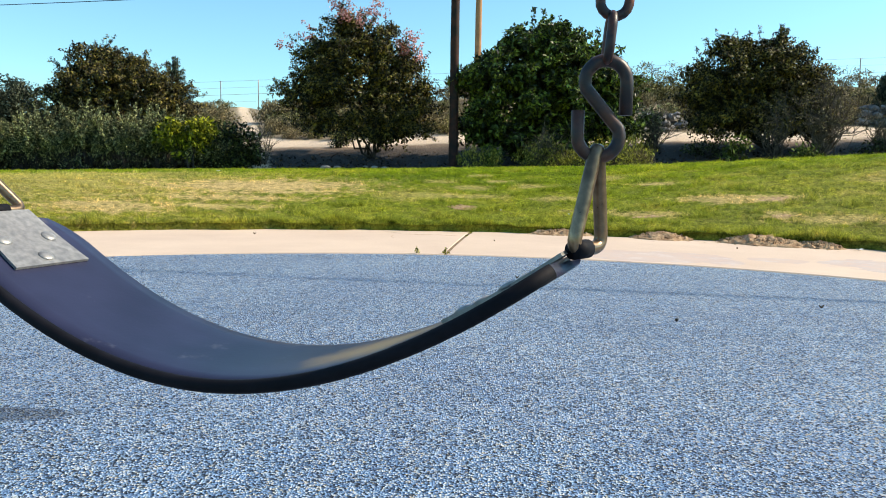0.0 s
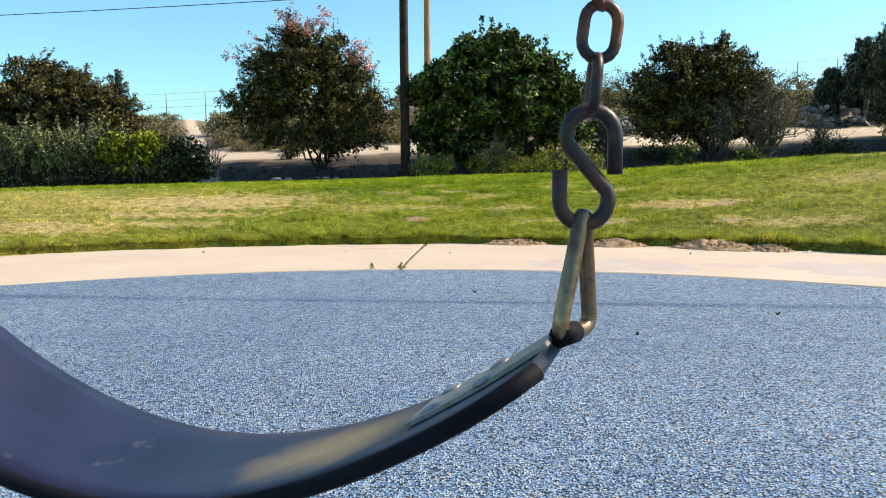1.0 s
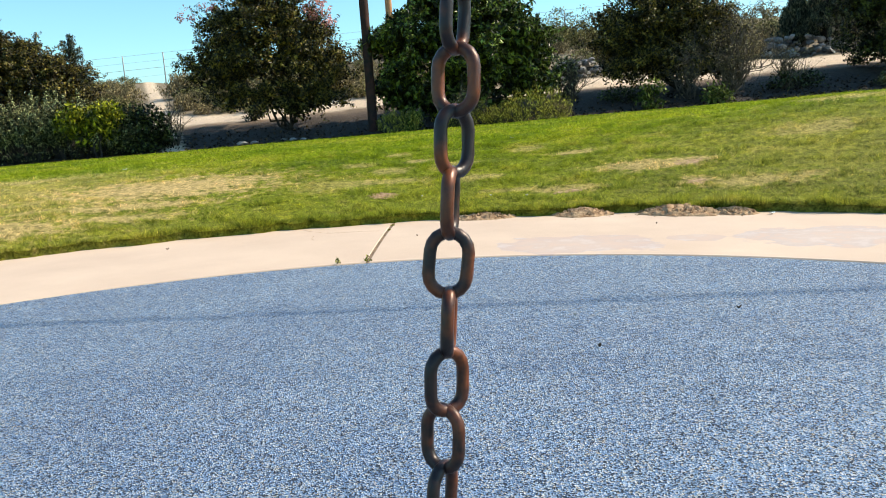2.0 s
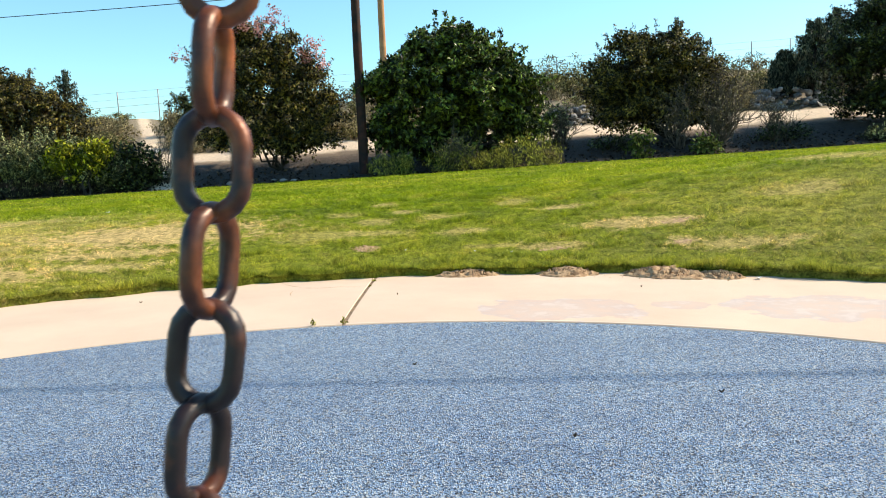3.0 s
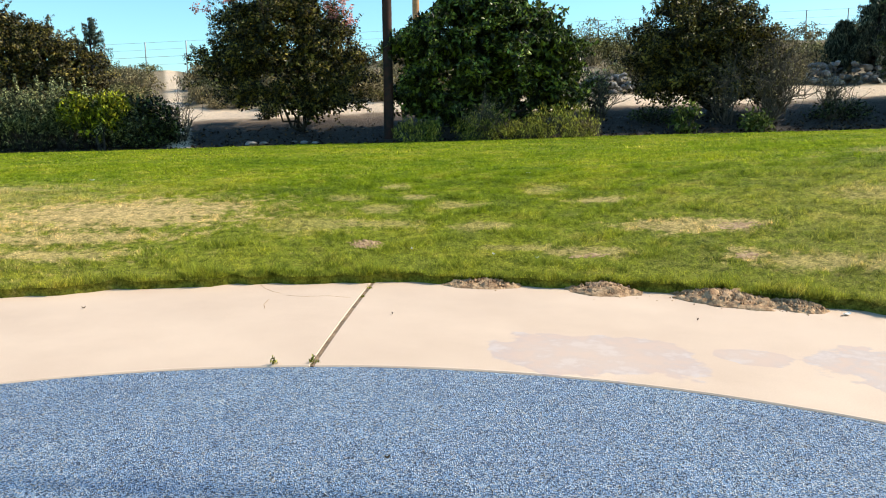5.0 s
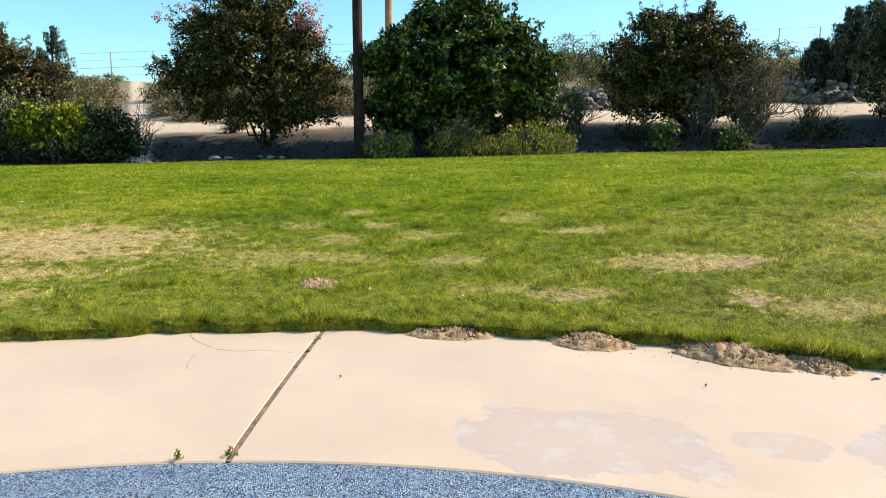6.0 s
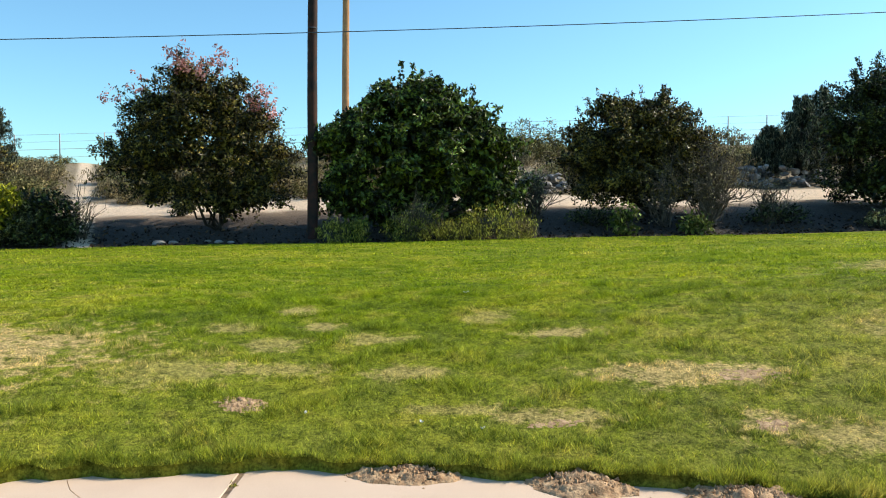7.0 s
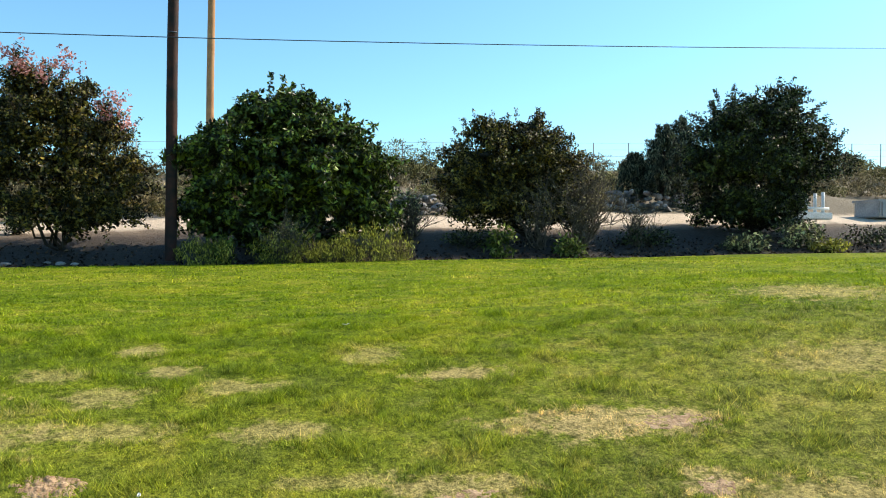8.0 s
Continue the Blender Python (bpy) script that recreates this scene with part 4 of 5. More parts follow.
for x, w, h, s in ((-15.6, 1.1, 1.35, 21), (-14.0, 1.15, 1.6, 22), (-12.5, 1.1, 1.75, 23), (-11.0, 1.1, 1.7, 24), (-9.7, 0.95, 1.6, 25), (-8.6, 0.6, 0.9, 26)):
    shoot_shrub("bristly grey-green shrub in a loose hedge", x, 17.95, w, 0.75, h, L_HEDGE, s, int(120 * w), "hedge shrubs")
tree("yellow_shrub", "bright yellow-green leafy shrub beside the hedge", "shrub", (-8.75, 17.3),
     [(-8.9, 17.4, 1.35, 0.7, 0.45, 0.55), (-9.4, 17.35, 1.5, 0.5, 0.4, 0.4), (-8.5, 17.4, 1.6, 0.4, 0.35, 0.35)], L_YELLOW, 27, 190, 14, 0.11, 0.15, 0.06, 4, 0.03, 0.6, -1)
tree("dark_shrub", "dark green shrub ending the hedge", "shrub", (-7.9, 17.9), [(-7.9, 17.9, 0.95, 0.6, 0.6, 0.75), (-7.5, 18, 0.7, 0.45, 0.5, 0.5)], L_DARK, 28, 150, 18, 0.12, 0.1, 0.05, 4, 0.03, 0.5, -1, twigs=40)


def conifer(label, x, y, top, w, seed, mat, boughs=84):
    """Upright shoots like candles in tiers about a stem."""
    rng = np.random.default_rng(seed)
    z0 = float(land_height(np.array(x), np.array(y))) - 0.05
    h = top - z0
    thing = tagged(new("pine_tree"), label, "tree")
    thing.location = (x, y, z0)
    runs, cl = [limb(rng, (0, 0, 0), (0, 0, h), 0.09, 0.012, 9, 0.02)], []
    for i in range(boughs):
        q = rng.uniform(0.15, 0.97)
        a = rng.uniform(0, 2 * np.pi)
        reach = w * (1.05 - q) ** 0.7 * rng.uniform(0.6, 1)
        tip = np.array((math.cos(a) * reach, math.sin(a) * reach, h * q + 0.25 * reach))
        runs.append(limb(rng, (0, 0, h * q - 0.1), tip, 0.022, 0.008, 4, 0.05))
        for t in np.linspace(0.4, 1, 4):
            c = np.array((tip[0] * t, tip[1] * t, h * q - 0.1 + (tip[2] - h * q + 0.1) * t))
            for u in np.linspace(0, 0.35, 3):
                cl.append(c + np.array((0, 0, u)))
    v, f = tubes(runs, 6)
    part("trunk", arrays("trunk", v, f, M_BARK, True), M_BARK, thing)
    v, f = leaves(rng, np.array(cl), 0.06, 16, 0.16, 0.03, 0.1, 0.8, True)
    part("crown", arrays("crown", v, f, mat), mat, thing)


conifer("slender blue-green pine on the hillside", -16.6, 34.0, 5.9, 1.35, 31, L_PINE, 34)
conifer("dark upright pine among rubble", 16.2, 25.0, 5.6, 1.4, 32, L_PINE)
conifer("dark upright pine among rubble", 17.3, 25.6, 6.0, 1.4, 33, L_PINE)
conifer("dark upright pine among rubble", 15.3, 25.6, 4.5, 1.1, 34, L_PINE)


def bare_bush(label, x, y, w, h, seed, count=150):
    rng = np.random.default_rng(seed)
    z0 = float(land_height(np.array(x), np.array(y))) - 0.03
    thing = tagged(new("bare_bush"), label, "shrub")
    thing.location = (x, y, z0)
    runs = []
    for i in range(count // 5):
        a, t = rng.uniform(0, 2 * np.pi), rng.uniform(0.05, 1.0)
        tip = np.array((math.cos(a) * w * t, math.sin(a) * w * 0.6 * t, h * rng.uniform(0.6, 1.0) * (1.1 - 0.45 * t)))
        p, r = limb(rng, rng.normal(0, 0.08, 3) * (1, 1, 0), tip, 0.02, 0.006, 6, 0.12)
        runs.append((p, r))
        for _ in range(6):
            k = rng.integers(2, 6)
            runs.append(limb(rng, p[k], p[k] + rng.normal(0, 0.28, 3) + np.array((0, 0, 0.25)), 0.009, 0.003, 4, 0.15))
    v, f = tubes(runs, 5)
    v[:, 2] = np.maximum(v[:, 2], 0)
    part("twig_tangle", arrays("twig_tangle", v, f, M_TWIG), M_TWIG, thing)
    pts = np.array([p[-1] for p, r in runs if p[-1][2] > 0.1])
    v, f = leaves(rng, pts, 0.07, 5, 0.06, 0.025)
    v[:, 2] = np.maximum(v[:, 2], 0.02)
    part("dry_foliage", arrays("dry_foliage", v, f, L_SCRUB), L_SCRUB, thing)


bare_bush("half-bare bush of tangled grey twigs", 9.75, 18.4, 1.7, 2.2, 41, 360)
bare_bush("half-bare bush of tangled grey twigs", 8.5, 18.3, 0.8, 1.75, 42, 110)
bare_bush("dry twiggy brown shrub at the lawn's edge", 1.6, 17.25, 0.7, 0.85, 43, 120)
bare_bush("dry twiggy shrub near the dirt track", 5.2, 19.6, 0.7, 1.1, 44, 80)
bare_bush("dry twiggy shrub near the dirt track", -7.0, 18.3, 0.5, 0.9, 45, 80)
bare_bush("half-bare bush of tangled grey twigs", 11.5, 18.5, 0.85, 0.85, 46, 110)
bare_bush("dry twiggy shrub near the dirt track", -5.0, 21.5, 0.4, 0.5, 47, 40)
bare_bush("dry twiggy shrub near the dirt track", -15.8, 17.4, 0.7, 1.0, 48, 90)

for lab, x, y, w, h, mat, s, ln, up in (("feathery olive shrub under the tree", -0.2, 17.05, 0.65, 0.72, L_SAGE, 51, 0.09, True), ("feathery olive shrub under the tree", 3.75, 17.05, 0.95, 1.05, L_SAGE, 52, 0.1, True),
                                       ("feathery olive shrub under the tree", 2.7, 17.05, 0.6, 0.7, L_SAGE, 53, 0.09, True), ("feathery olive shrub under the tree", 1.6, 17.1, 0.8, 0.9, L_SAGE, 54, 0.09, True),
                                       ("small feathery shrub at the lawn's edge", 4.4, 17.3, 0.35, 0.6, L_SCRUB, 55, 0.1, True),
                                       ("broad-leaved green weed at the lawn's edge", 7.1, 17.5, 0.35, 0.95, L_WEED, 56, 0.16, False), ("broad-leaved green weed at the lawn's edge", 9.05, 17.5, 0.4, 0.65, L_WEED, 57, 0.14, False),
                                       ("broad-leaved green weed at the lawn's edge", 14.6, 17.8, 0.7, 0.5, L_HEDGE, 58, 0.14, False), ("broad-leaved green weed at the lawn's edge", 16.7, 18.0, 0.7, 0.85, L_HEDGE, 59, 0.14, False),
                                       ("yellowing weed at the lawn's edge", 17.2, 17.5, 0.6, 0.35, L_SAGE, 60, 0.12, False), ("broad-leaved green weed at the lawn's edge", 0.1, 17.3, 0.25, 0.75, L_WEED, 61, 0.12, False),
                                       ("leafy shrub near the dirt track", 5.0, 19.9, 0.5, 1.3, L_HEDGE, 62, 0.12, False), ("small shrub beside the tree", -5.1, 20.8, 0.2, 0.4, L_DARK, 63, 0.1, False),
                                       ("dense dark shrub at the hedge's end", -7.55, 18.1, 0.72, 1.3, L_DARK, 67, 0.13, False), ("dense dark shrub at the hedge's end", -8.1, 18.3, 0.7, 1.35, L_DARK, 68, 0.13, False), ("dark low shrub on the bank", 6.6, 18.6, 0.7, 0.5, L_DARK, 64, 0.1, False), ("dark low shrub on the bank", 11.8, 18.4, 0.9, 0.5, L_DARK, 65, 0.1, False), ("dark low shrub on the bank", 19.5, 18.2, 1.2, 0.6, L_DARK, 66, 0.1, False)):
    gz = float(land_height(np.array(x), np.array(y)))
    tree("low_shrub", lab, "shrub", (x, y), [(x, y, gz + h * 0.45, w, w * 0.7, h * 0.5), (x - w * 0.4, y, gz + h * 0.35, w * 0.6, w * 0.5, h * 0.38), (x + w * 0.4, y, gz + h * 0.4, w * 0.55, w * 0.5, h * 0.42)],
         mat, s, max(30, int((170 if up else 85 if h < 1 else 190) * w)), 18 if up else 12, 0.08 if up else 0.13, ln, ln * (0.16 if up else 0.5), 4, 0.015, 0.4, -1, up)


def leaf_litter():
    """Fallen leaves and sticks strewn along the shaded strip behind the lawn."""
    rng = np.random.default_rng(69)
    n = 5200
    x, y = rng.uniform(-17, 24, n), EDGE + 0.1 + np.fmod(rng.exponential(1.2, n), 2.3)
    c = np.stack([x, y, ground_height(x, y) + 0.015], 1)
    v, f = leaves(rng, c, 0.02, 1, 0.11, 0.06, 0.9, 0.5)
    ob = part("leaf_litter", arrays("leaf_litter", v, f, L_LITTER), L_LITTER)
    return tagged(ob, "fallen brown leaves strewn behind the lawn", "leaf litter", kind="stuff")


# leaf browns lowered so their colour carries part of the strip's shade
L_LITTER = leafy("shade_darkened_brown_leaves", (0.016, 0.011, 0.009), (0.11, 0.075, 0.05), 0.8, 0.1)
leaf_litter()


# dry scrub scattered over the hillside
def scrub(seed, mat, upright):
    rng = np.random.default_rng(seed)
    thing = tagged(new("scrub_bush"), "dry grey-brown scrub bush on the hillside", "shrub", "hillside scrub")
    runs = [limb(rng, (0, 0, 0), rng.normal(0, 0.3, 3) * (1, 1, 0) + np.array((0, 0, 0.5)), 0.02, 0.005, 4) for _ in range(8)]
    v, f = tubes(runs, 5)
    part("stalk", arrays("stalk", v, f, M_TWIG), M_TWIG, thing)
    pts = crown_points(rng, [(0, 0, 0.42, 0.7, 0.6, 0.4), (0.4, 0.1, 0.3, 0.5, 0.45, 0.3), (-0.4, 0, 0.32, 0.5, 0.4, 0.33)], 110, -1)
    v, f = leaves(rng, pts, 0.09, 12, 0.12, 0.04, 0.4, 0.6, upright)
    v[:, 2] = np.maximum(v[:, 2], 0)
    part("foliage", arrays("foliage", v, f, mat), mat, thing)
    return thing


L_SCRUB2 = leafy("olive_scrub_leaves", (0.09, 0.09, 0.042), (0.31, 0.285, 0.13), 0.8, 0.2)
kinds = [scrub(71, L_SCRUB, False), scrub(72, L_SCRUB, True), scrub(73, L_SCRUB2, False)]
rng = np.random.default_rng(75)
spots = []
for x in np.concatenate([np.arange(-20, -3, 0.85), np.arange(-2, 44, 2.4)]):
    for y in (23.8, 24.6, 25.8, 27.4, 29.2, 31.2, 33.2, 35.2, 37.0, 38.6):
        px, py = x + rng.uniform(-0.7, 0.7), y + rng.uniform(-0.7, 0.7)
        trail = abs(px + 0.3 + 0.367 * py) < 1.05
        if not trail and rng.random() < (0.92 if py > 25.5 else 0.7) and not (13.5 < px < 18 and 23.5 < py < 26.5) and not (5 < px < 8 and py < 26) and not (19 < px < 30 and py < 25.5) and not (px > 18 and py < 26.5):
            spots.append((px, py, rng.uniform(0.75, 1.45) * (1.1 if py > 35 else 1) * ((0.72 if py > 32 else 0.95) if px < -3 else 1)))
for i, (px, py, k) in enumerate(spots):
    m = Matrix.Translation((px, py, float(land_height(np.array(px), np.array(py))) - 0.04)) @ Matrix.Rotation(i * 2.4, 4, "Z") @ Matrix.Diagonal((k, k, k * 0.95, 1))
    if i < 3:
        kinds[i].matrix_basis = m
    else:
        ob = copy_thing(kinds[i % 3], m)
        ob.matrix_basis = m
for lab, x, y, w, h, s in (("large grey-brown scrub bush on the hill", 7.9, 33.5, 1.6, 2.0, 81), ("large grey-brown scrub bush on the hill", 22.5, 34, 1.8, 1.9, 82), ("large grey-brown scrub bush on the hill", -15.5, 31, 1.5, 1.3, 83),
                           ("large grey-brown scrub bush on the hill", 24.5, 33, 1.7, 1.7, 84), ("large grey-brown scrub bush on the hill", 31, 34, 2.2, 1.8, 85), ("large grey-brown scrub bush on the hill", -8.6, 29.0, 1.3, 1.2, 86), ("large grey-brown scrub bush on the hill", -18.5, 33, 1.8, 1.3, 87)):
    gz = float(land_height(np.array(x), np.array(y)))
    tree("scrub_bush", lab, "shrub", (x, y), [(x, y, gz + h * 0.45, w, w * 0.8, h * 0.5), (x + w * 0.5, y, gz + h * 0.3, w * 0.6, w * 0.5, h * 0.35), (x - w * 0.5, y, gz + h * 0.35, w * 0.6, w * 0.5, h * 0.4)],
         L_SCRUB2 if s % 2 else L_SCRUB, s, 240, 18, 0.15, 0.12, 0.05, 6, 0.04, 0.4, -1)


# ---- rubble, rocks, boxes ----
def boulder(seed, name="boulder"):
    rng = np.random.default_rng(seed)
    bm = bmesh.new()
    bmesh.ops.create_icosphere(bm, subdivisions=2, radius=0.5)
    cuts = [(Vector(rng.normal(0, 1, 3)).normalized(), rng.uniform(0.34, 0.62)) for _ in range(9)]
    for v in bm.verts:
        d = v.co.normalized()
        k = min([1.05] + [c / max(d.dot(m), 0.05) for m, c in cuts]) + 0.05 * noise.noise(d * 3 + Vector((0, seed, 0)))
        v.co = d * 0.55 * k
        v.co.z *= 0.62
    thing = part(name, bm, M_STONE)
    return tagged(thing, "pale broken concrete boulder in a rubble pile", "rock", "rubble pile")


stones = [boulder(91), boulder(92), boulder(93)]
rng = np.random.default_rng(94)
count = 0
for x0, x1, y0, zt, n in ((13.4, 17.5, 24.9, 1.3, 110), (5.5, 7.5, 24.6, 0.7, 52)):
    for i in range(n):
        x, y = rng.uniform(x0, x1), y0 + rng.uniform(-0.9, 0.9)
        k = rng.uniform(0.18, 0.46)
        z = float(land_height(np.array(x), np.array(y))) + k * 0.2 + zt * max(0, 1 - abs(y - y0) / 0.9) * rng.uniform(0, 1) * math.sin((x - x0) / (x1 - x0) * math.pi) ** 0.5
        m = Matrix.Translation((x, y, z)) @ Matrix.Rotation(rng.uniform(0, 6), 4, "Z") @ Matrix.Rotation(rng.uniform(-0.4, 0.4), 4, "X") @ Matrix.Diagonal((k * 1.35, k * 0.95, k * 1.15, 1))
        ob = stones[count] if count < 3 else copy_thing(stones[count % 3], m)
        ob.matrix_basis = m
        count += 1
for x, y, k in ((-4.75, 17.55, 0.30), (-4.42, 17.6, 0.22), (-3.3, 17.6, 0.2), (-3.0, 17.55, 0.17), (-3.6, 17.7, 0.15)):
    m = Matrix.Translation((x, y, float(land_height(np.array(x), np.array(y))) + k * 0.2)) @ Matrix.Diagonal((k * 1.3, k, k, 1))
    ob = copy_thing(stones[0], m)
    ob.matrix_basis = m
    tagged(ob, "pale rock lying at the lawn's edge", "rock", "edge rocks")


def grey_bin(x, y, w, d, h):
    """A ribbed steel box with an open rim."""
    z = float(land_height(np.array(x), np.array(y))) - 0.05
    thing = tagged(new("storage_bin"), "ribbed grey metal bin on the dirt", "bin")
    thing.location = (x, y, z)
    bm = bmesh.new()
    bmesh.ops.create_cube(bm, size=1, matrix=Matrix.Translation((0, 0, h / 2)) @ Matrix.Diagonal((w, d, h, 1)))
    bmesh.ops.bevel(bm, geom=bm.edges[:], offset=0.03, segments=2, affect="EDGES")
    part("body", bm, M_GREYBOX, thing)
    n = int(w / 0.32)
    for i in range(n):
        bm = bmesh.new()
        bmesh.ops.create_cube(bm, size=1, matrix=Matrix.Translation((-w / 2 + (i + 0.5) * w / n, -d / 2 - 0.02, h / 2)) @ Matrix.Diagonal((0.09, 0.06, h * 0.86, 1)))
        part("rib", bm, M_GREYBOX, thing)
    bm = bmesh.new()
    bmesh.ops.create_cube(bm, size=1, matrix=Matrix.Translation((0, 0, h)) @ Matrix.Diagonal((w + 0.1, d + 0.1, 0.08, 1)))
    part("rim", bm, M_GREYBOX, thing)


grey_bin(24.6, 22.6, 2.4, 1.2, 0.62)
grey_bin(27.6, 23.4, 2.4, 1.2, 0.7)


def barrier(x, y):
    z = float(land_height(np.array(x), np.array(y))) - 0.05
    thing = tagged(new("white_barrier"), "white-painted posts with a low rail", "barrier")
    thing.location = (x, y, z)
    for px, h in ((-0.6, 0.75), (-0.22, 0.95), (0.12, 1.0)):
        rod("post", [(px, 0, 0), (px, 0, h)], 0.06, M_WHITE, thing, sides=10)
    rod("rail", [(-0.9, -0.02, 0.42), (0.35, -0.02, 0.42)], 0.05, M_WHITE, thing, sides=8)
    bm = bmesh.new()
    bmesh.ops.create_cube(bm, size=1, matrix=Matrix.Translation((-0.3, 0, 0.14)) @ Matrix.Diagonal((1.3, 0.5, 0.24, 1)))
    bmesh.ops.bevel(bm, geom=bm.edges[:], offset=0.03, segments=2, affect="EDGES")
    part("footing", bm, M_WHITE, thing)


barrier(20.8, 22.0)


# ---- soil piles, hole, small litter ----
def soil_pile(name, label, cx, cy, rx, ry, h, turn, seed, base=None, rough=1.0):
    """A lumpy low pile."""
    n, V, F = 56, [], []
    for i in range(n + 1):
        for j in range(n + 1):
            u, w = -1 + 2 * i / n, -1 + 2 * j / n
            q = math.hypot(u, w) + 0.22 * noise.noise(Vector((u * 2.2 + seed, w * 2.2, 0)))
            x, y = u * rx, w * ry
            X, Y = cx + x * math.cos(turn) - y * math.sin(turn), cy + x * math.sin(turn) + y * math.cos(turn)
            bump = max(0.0, 1 - q * q) ** 0.8
            z = h * bump * (0.6 + 0.75 * abs(noise.noise(Vector((X * 11, Y * 11, seed))))) + (0.013 * rough * noise.noise(Vector((X * 34, Y * 34, seed))) + 0.01 * rough * noise.noise(Vector((X * 80, Y * 80, seed)))) * min(1, bump * 3)
            floor_z = base if base is not None else float(lawn_height(np.array(X), np.array(Y))) - 0.004
            V.append((X, Y, floor_z + (z if bump > 0 else -0.03)))
    for i in range(n):
        for j in range(n):
            k = i * (n + 1) + j
            F.append((k, k + n + 1, k + n + 2, k + 1))
    thing = tagged(part(name, arrays(name, V, F, M_SOIL, True), M_SOIL), label, "soil")
    if base is None:
        return thing
    # loose crumbs on and round the pile
    rng = np.random.default_rng(seed)
    cube = np.array([(1, 0, 0), (-1, 0, 0), (0, 1, 0), (0, -1, 0), (0, 0, 1), (0, 0, -1)], float)
    tri = np.array([(0, 2, 4), (2, 1, 4), (1, 3, 4), (3, 0, 4), (2, 0, 5), (1, 2, 5), (3, 1, 5), (0, 3, 5)])
    CV, CF = [], []
    for i in range(int(900 * (rx + ry))):
        q, a = abs(rng.normal(0, 0.6)), rng.uniform(0, 2 * np.pi)
        x, y = q * math.cos(a) * rx, q * math.sin(a) * ry
        X, Y = cx + x * math.cos(turn) - y * math.sin(turn), cy + x * math.sin(turn) + y * math.cos(turn)
        z = base + h * 0.75 * max(0.0, 1 - q * q) ** 0.8
        k = rng.uniform(0.003, 0.011) * (1.3 if q < 0.8 else 0.7)
        CF.append(tri + 6 * len(CV))
        CV.append(cube * rng.uniform(0.6, 1.3, (6, 1)) * k + (X, Y, z + k * 0.3))
    tagged(part("soil_crumb", arrays("soil_crumb", np.concatenate(CV), np.concatenate(CF), M_SOIL), M_SOIL, thing), kind="stuff")
    return thing


soil_pile("dirt_mound", "crumbly brown soil pile on the path edge", 0.86, 1.71, 0.28, 0.15, 0.05, -0.1, 3, 0.004)
soil_pile("dirt_mound", "crumbly brown soil pile on the path edge", 1.64, 1.52, 0.25, 0.19, 0.06, -0.35, 4, 0.004)
soil_pile("dirt_mound", "crumbly brown soil pile on the path edge", 2.33, 1.24, 0.34, 0.2, 0.075, -0.6, 5, 0.004)
soil_pile("dirt_mound", "crumbly brown soil pile on the path edge", 2.68, 1.05, 0.18, 0.13, 0.05, -0.8, 6, 0.004)
soil_pile("dug_hole", "small bare dug hole in the lawn", 0.0, 2.35, 0.17, 0.10, 0.016, -0.3, 7, None, 0.9)
soil_pile("bare_patch", "bare patch of crumbly soil in the lawn", 2.85, 2.36, 0.3, 0.1, 0.008, -0.2, 8, None, 0.35)
soil_pile("bare_patch", "bare patch of crumbly soil in the lawn", 1.62, 1.98, 0.2, 0.05, 0.007, 0.0, 9, None, 0.35)
soil_pile("bare_patch", "bare patch of crumbly soil in the lawn", 2.66, 1.76, 0.12, 0.09, 0.008, 0.4, 10, None, 0.35)


def scrap(name, label, x, y, z, w, d, mat, turn, cat):
    """A curled fallen leaf or paper scrap."""
    V, F, n = [], [], 6
    for i in range(n + 1):
        u = -1 + 2 * i / n
        half = d / 2 * math.sqrt(max(0.05, 1 - u * u))
        for s in (-1, 0, 1):
            V.append((x + u * w / 2 * math.cos(turn) - s * half * math.sin(turn), y + u * w / 2 * math.sin(turn) + s * half * math.cos(turn), z + 0.003 + 0.008 * u * u + (0.005 if s else 0)))
    for i in range(n):
        for s in (0, 1):
            k = i * 3 + s
            F.append((k, k + 3, k + 4, k + 1))
    ob = part(name, arrays(name, V, F, mat), mat)
    sol = ob.modifiers.new("thick", "SOLIDIFY")
    sol.thickness = 0.0012
    return tagged(ob, label, cat)


M_LEAFLITTER = plain("brown_dead_leaf", (0.05, 0.035, 0.02), (0.12, 0.08, 0.04), 20, 0.8)
for x, y, w, t in ((0.42, -0.98, 0.018, 0.4), (0.95, -1.98, 0.019, 1.1), (-1.9, -1.9, 0.022, 2.0), (1.6, -1.6, 0.02, 0.2)):
    scrap("fallen_leaf", "small dark dead leaf on blue rubber", x, y, 0.0, w, w * 0.5, M_LEAFLITTER, t, "leaf")
for x, y, w, t in ((-1.25, -2.1, 0.035, 0.3), (0.95, -1.55, 0.015, 1.2)):
    scrap("paper_scrap", "small pale scrap on blue rubber", x, y, 0.0, w, w * 0.6, M_WHITE, t, "litter")
for x, y, w, t in ((1.46, 4.57, 0.05, 0.4), (-3.4, 5.2, 0.06, 1.0), (0.95, 2.05, 0.03, 2), (2.88, 0.86, 0.06, 0.5), (1.25, 1.95, 0.025, 0.5), (0.35, 2.2, 0.03, 1.5)):
    scrap("paper_scrap", "small white scrap lying in the grass", x, y, float(lawn_height(np.array(x), np.array(y))) + (0.012 if y > 1 else -0.056), w, w * 0.5, M_WHITE, t, "litter")
for x, y, w, t in ((-1.55, 1.05, 0.02, 0.5), (0.3, 0.9, 0.012, 2.1), (2.0, 0.75, 0.014, 0.7)):
    scrap("fallen_leaf", "small dry leaf on the concrete path", x, y, 0.006, w, w * 0.4, M_LEAFLITTER, t, "leaf")

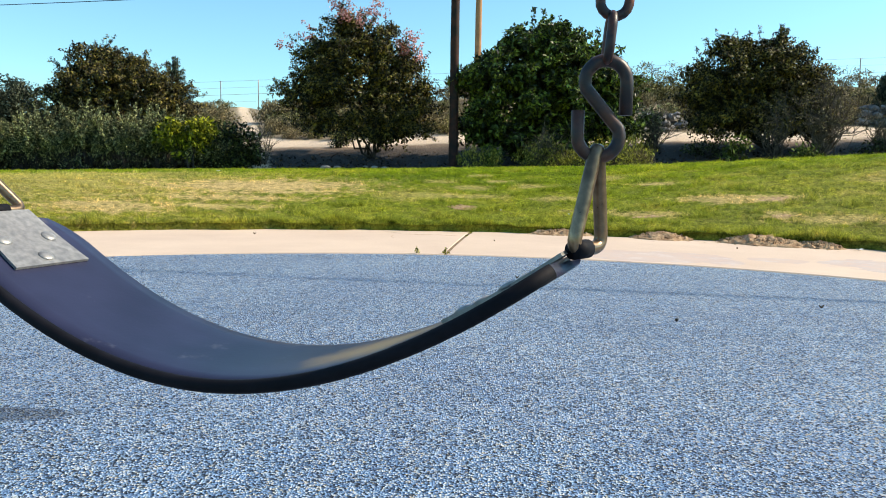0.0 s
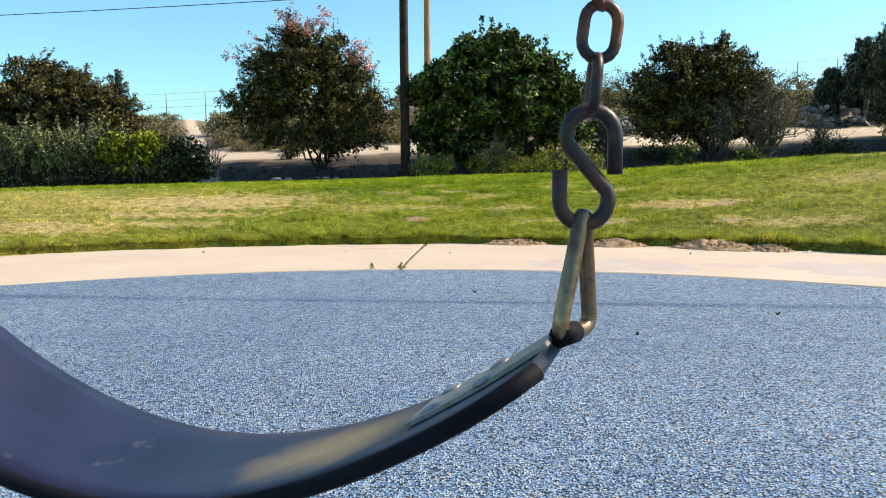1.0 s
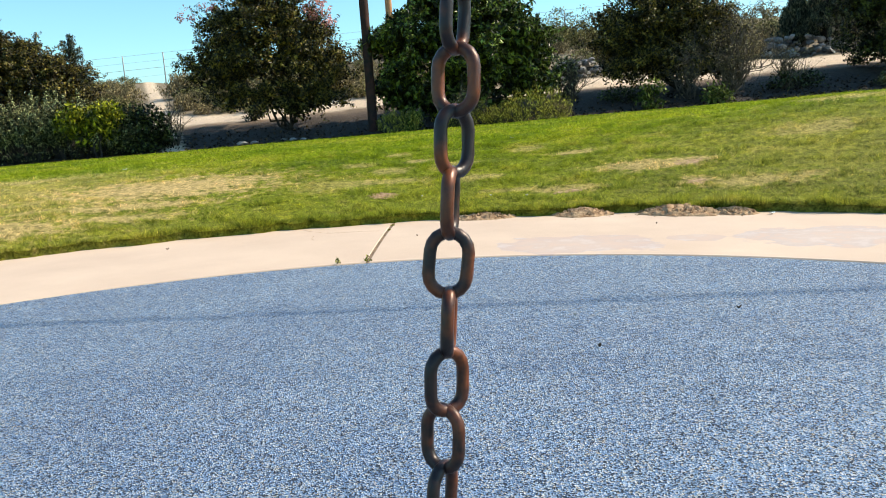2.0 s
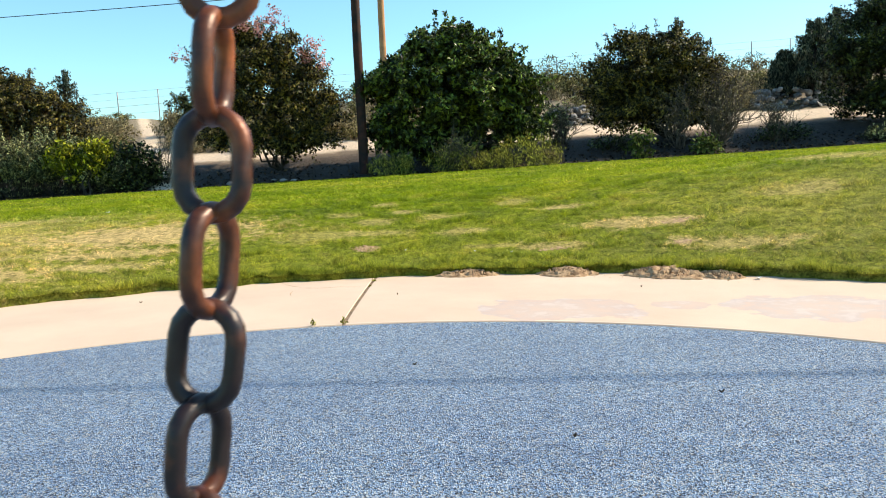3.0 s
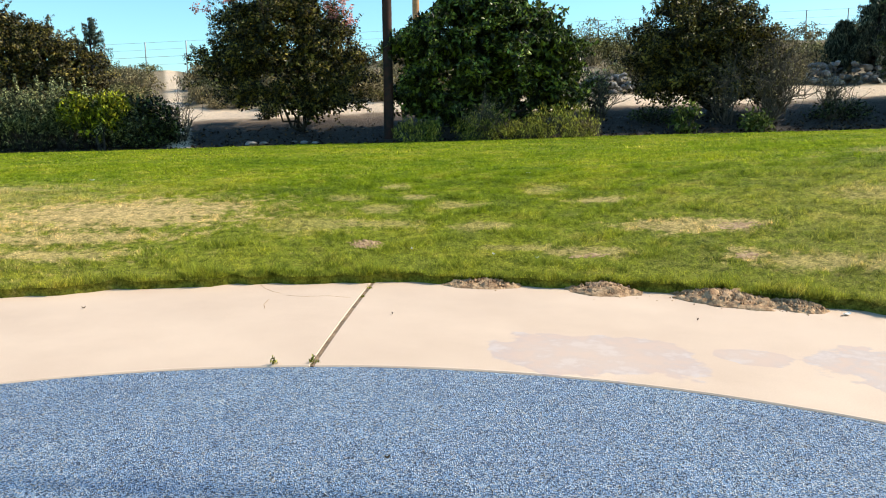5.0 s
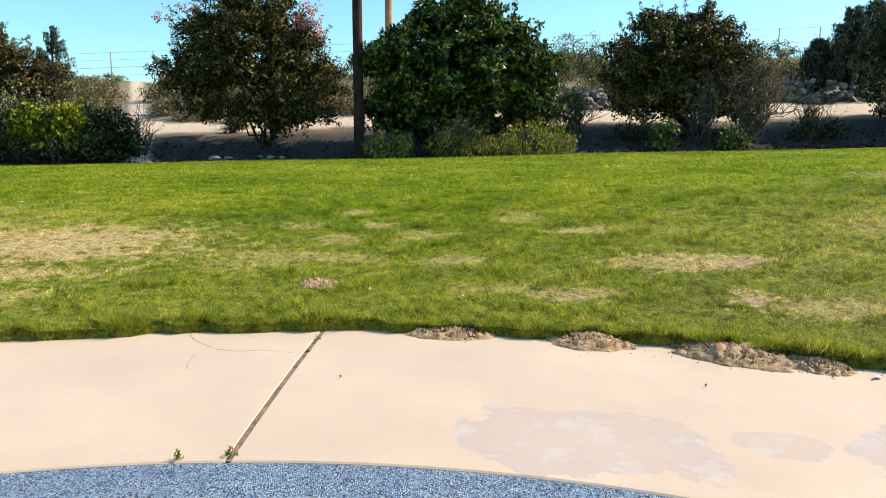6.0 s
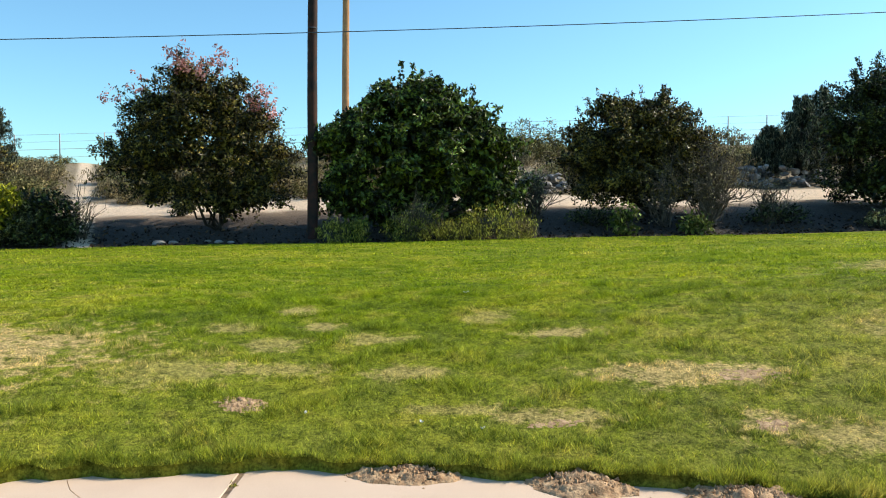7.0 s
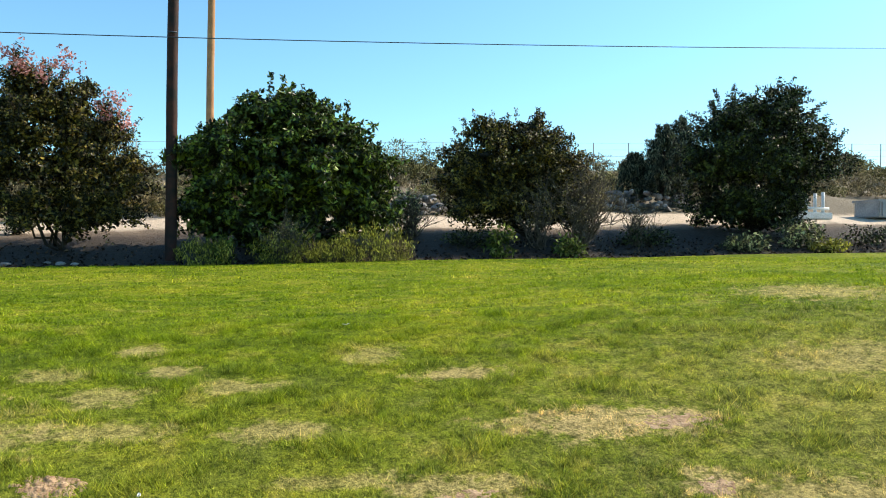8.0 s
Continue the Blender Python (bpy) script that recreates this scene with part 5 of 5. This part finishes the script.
# hairline cracks in the slab
def crack(pts, r=0.0022):
    ob = rod("crack", [(x, y, 0.0052) for x, y in pts], r, M_SOIL, pavement, "thin brown crack", sides=5)
    return ob


crack([(-0.66, 1.72), (-0.6, 1.6), (-0.52, 1.5), (-0.46, 1.45)])
crack([(-0.42, 1.4), (-0.3, 1.36), (-0.15, 1.38), (0.0, 1.33)])
crack([(-0.5, 1.28), (-0.5, 1.15), (-0.47, 1.05)])


# ---- grass ----
def patch_cover(x, y):
    k = np.zeros_like(x)
    for cx, cy, rx, ry, turn, bare in PATCHES:
        dx, dy = x - cx, y - cy
        u, w = (dx * math.cos(turn) + dy * math.sin(turn)) / rx, (-dx * math.sin(turn) + dy * math.cos(turn)) / ry
        k = np.maximum(k, bare * np.clip(1.35 - np.hypot(u, w), 0, 1))
    return k


def blades(seed, r0, r1, half_angle, count, height, width, lean=0.5):
    rng = np.random.default_rng(seed)
    a = math.pi / 2 + rng.uniform(-half_angle, half_angle, count) - 0.12
    r = np.sqrt(rng.uniform(r0 * r0, r1 * r1, count))
    # half of the blades stand together in taller clumps
    clumped = np.arange(count) % 2 == 0
    pick = rng.integers(0, count, count // 40)[rng.integers(0, count // 40, count)]
    ca, cr = a[pick] + rng.normal(0, 4.5 * width, count) / r0, r[pick] + rng.normal(0, 4.5 * width, count)
    a, r = np.where(clumped, ca, a), np.where(clumped, np.clip(cr, r0, r1), r)
    x, y = CX + r * np.cos(a), CY + r * np.sin(a)
    cov = patch_cover(x, y)
    ok = (y < EDGE + 0.1) & (r > rim_of(a) - 0.004) & (rng.random(count) > cov * 0.93)
    x, y, cov, clumped = x[ok], y[ok], cov[ok], clumped[ok]
    n = len(x)
    z = lawn_height(x, y) - 0.004
    t = rng.uniform(0, 2 * np.pi, n)
    tuft = 0.5 + 1.35 * (0.5 + 0.5 * np.sin(x * 9 + 3 * np.sin(y * 7))) * (0.5 + 0.5 * np.sin(y * 11 + 2 * np.sin(x * 5)))
    h = height * rng.uniform(0.55, 1.25, n) * (1 - 0.55 * cov) * tuft * np.where(clumped, 1.3, 0.75)
    w = width * rng.uniform(0.6, 1.3, n)
    le = rng.normal(0, lean, (n, 2)) * h[:, None]
    b = np.stack([x, y, z], 1)
    side = np.stack([np.cos(t) * w / 2, np.sin(t) * w / 2, np.zeros(n)], 1)
    tip = b + np.stack([le[:, 0], le[:, 1], h], 1)
    v = np.stack([b - side, b + side, tip], 1).reshape(-1, 3)
    return v, np.arange(3 * n).reshape(-1, 3)


V, F, base = [], [], 0
for args in ((101, R_OUT - 0.01, 9.0, 0.95, 560000, 0.027, 0.0046, 0.7), (102, 9.0, 13.4, 0.85, 260000, 0.023, 0.009, 0.7), (103, 13.4, 23.0, 0.85, 150000, 0.024, 0.018, 0.6), (104, R_OUT - 0.055, R_OUT + 0.07, 0.95, 70000, 0.046, 0.0042, 0.5)):
    v, f = blades(*args)
    V.append(v)
    F.append(f + base)
    base += len(v)
grass = part("grass", arrays("grass", np.concatenate(V), np.concatenate(F), M_BLADE), M_BLADE)
tagged(grass, "short green and straw grass blades on the lawn", "grass", kind="stuff")

# weeds rooted in the joint
for x, y, s in ((-0.17, -0.01, 111), (0.0, 0.02, 112), (0.095, 1.6, 113), (0.08, 1.35, 114)):
    rng = np.random.default_rng(s)
    k = 0.8 if s < 113 else 0.45
    v, f = leaves(rng, rng.normal(0, 0.012 * k, (6, 3)) + np.array((x, y, 0.02 * k)), 0.010 * k, 7, 0.028 * k, 0.006, 0.4, 0.6, True)
    v[:, 2] = np.maximum(v[:, 2], -0.005)
    ob = part("weed", arrays("weed", v, f, L_SAGE), L_SAGE)
    tagged(ob, "small dry weed sprouting from the path joint", "weed", "joint weeds")
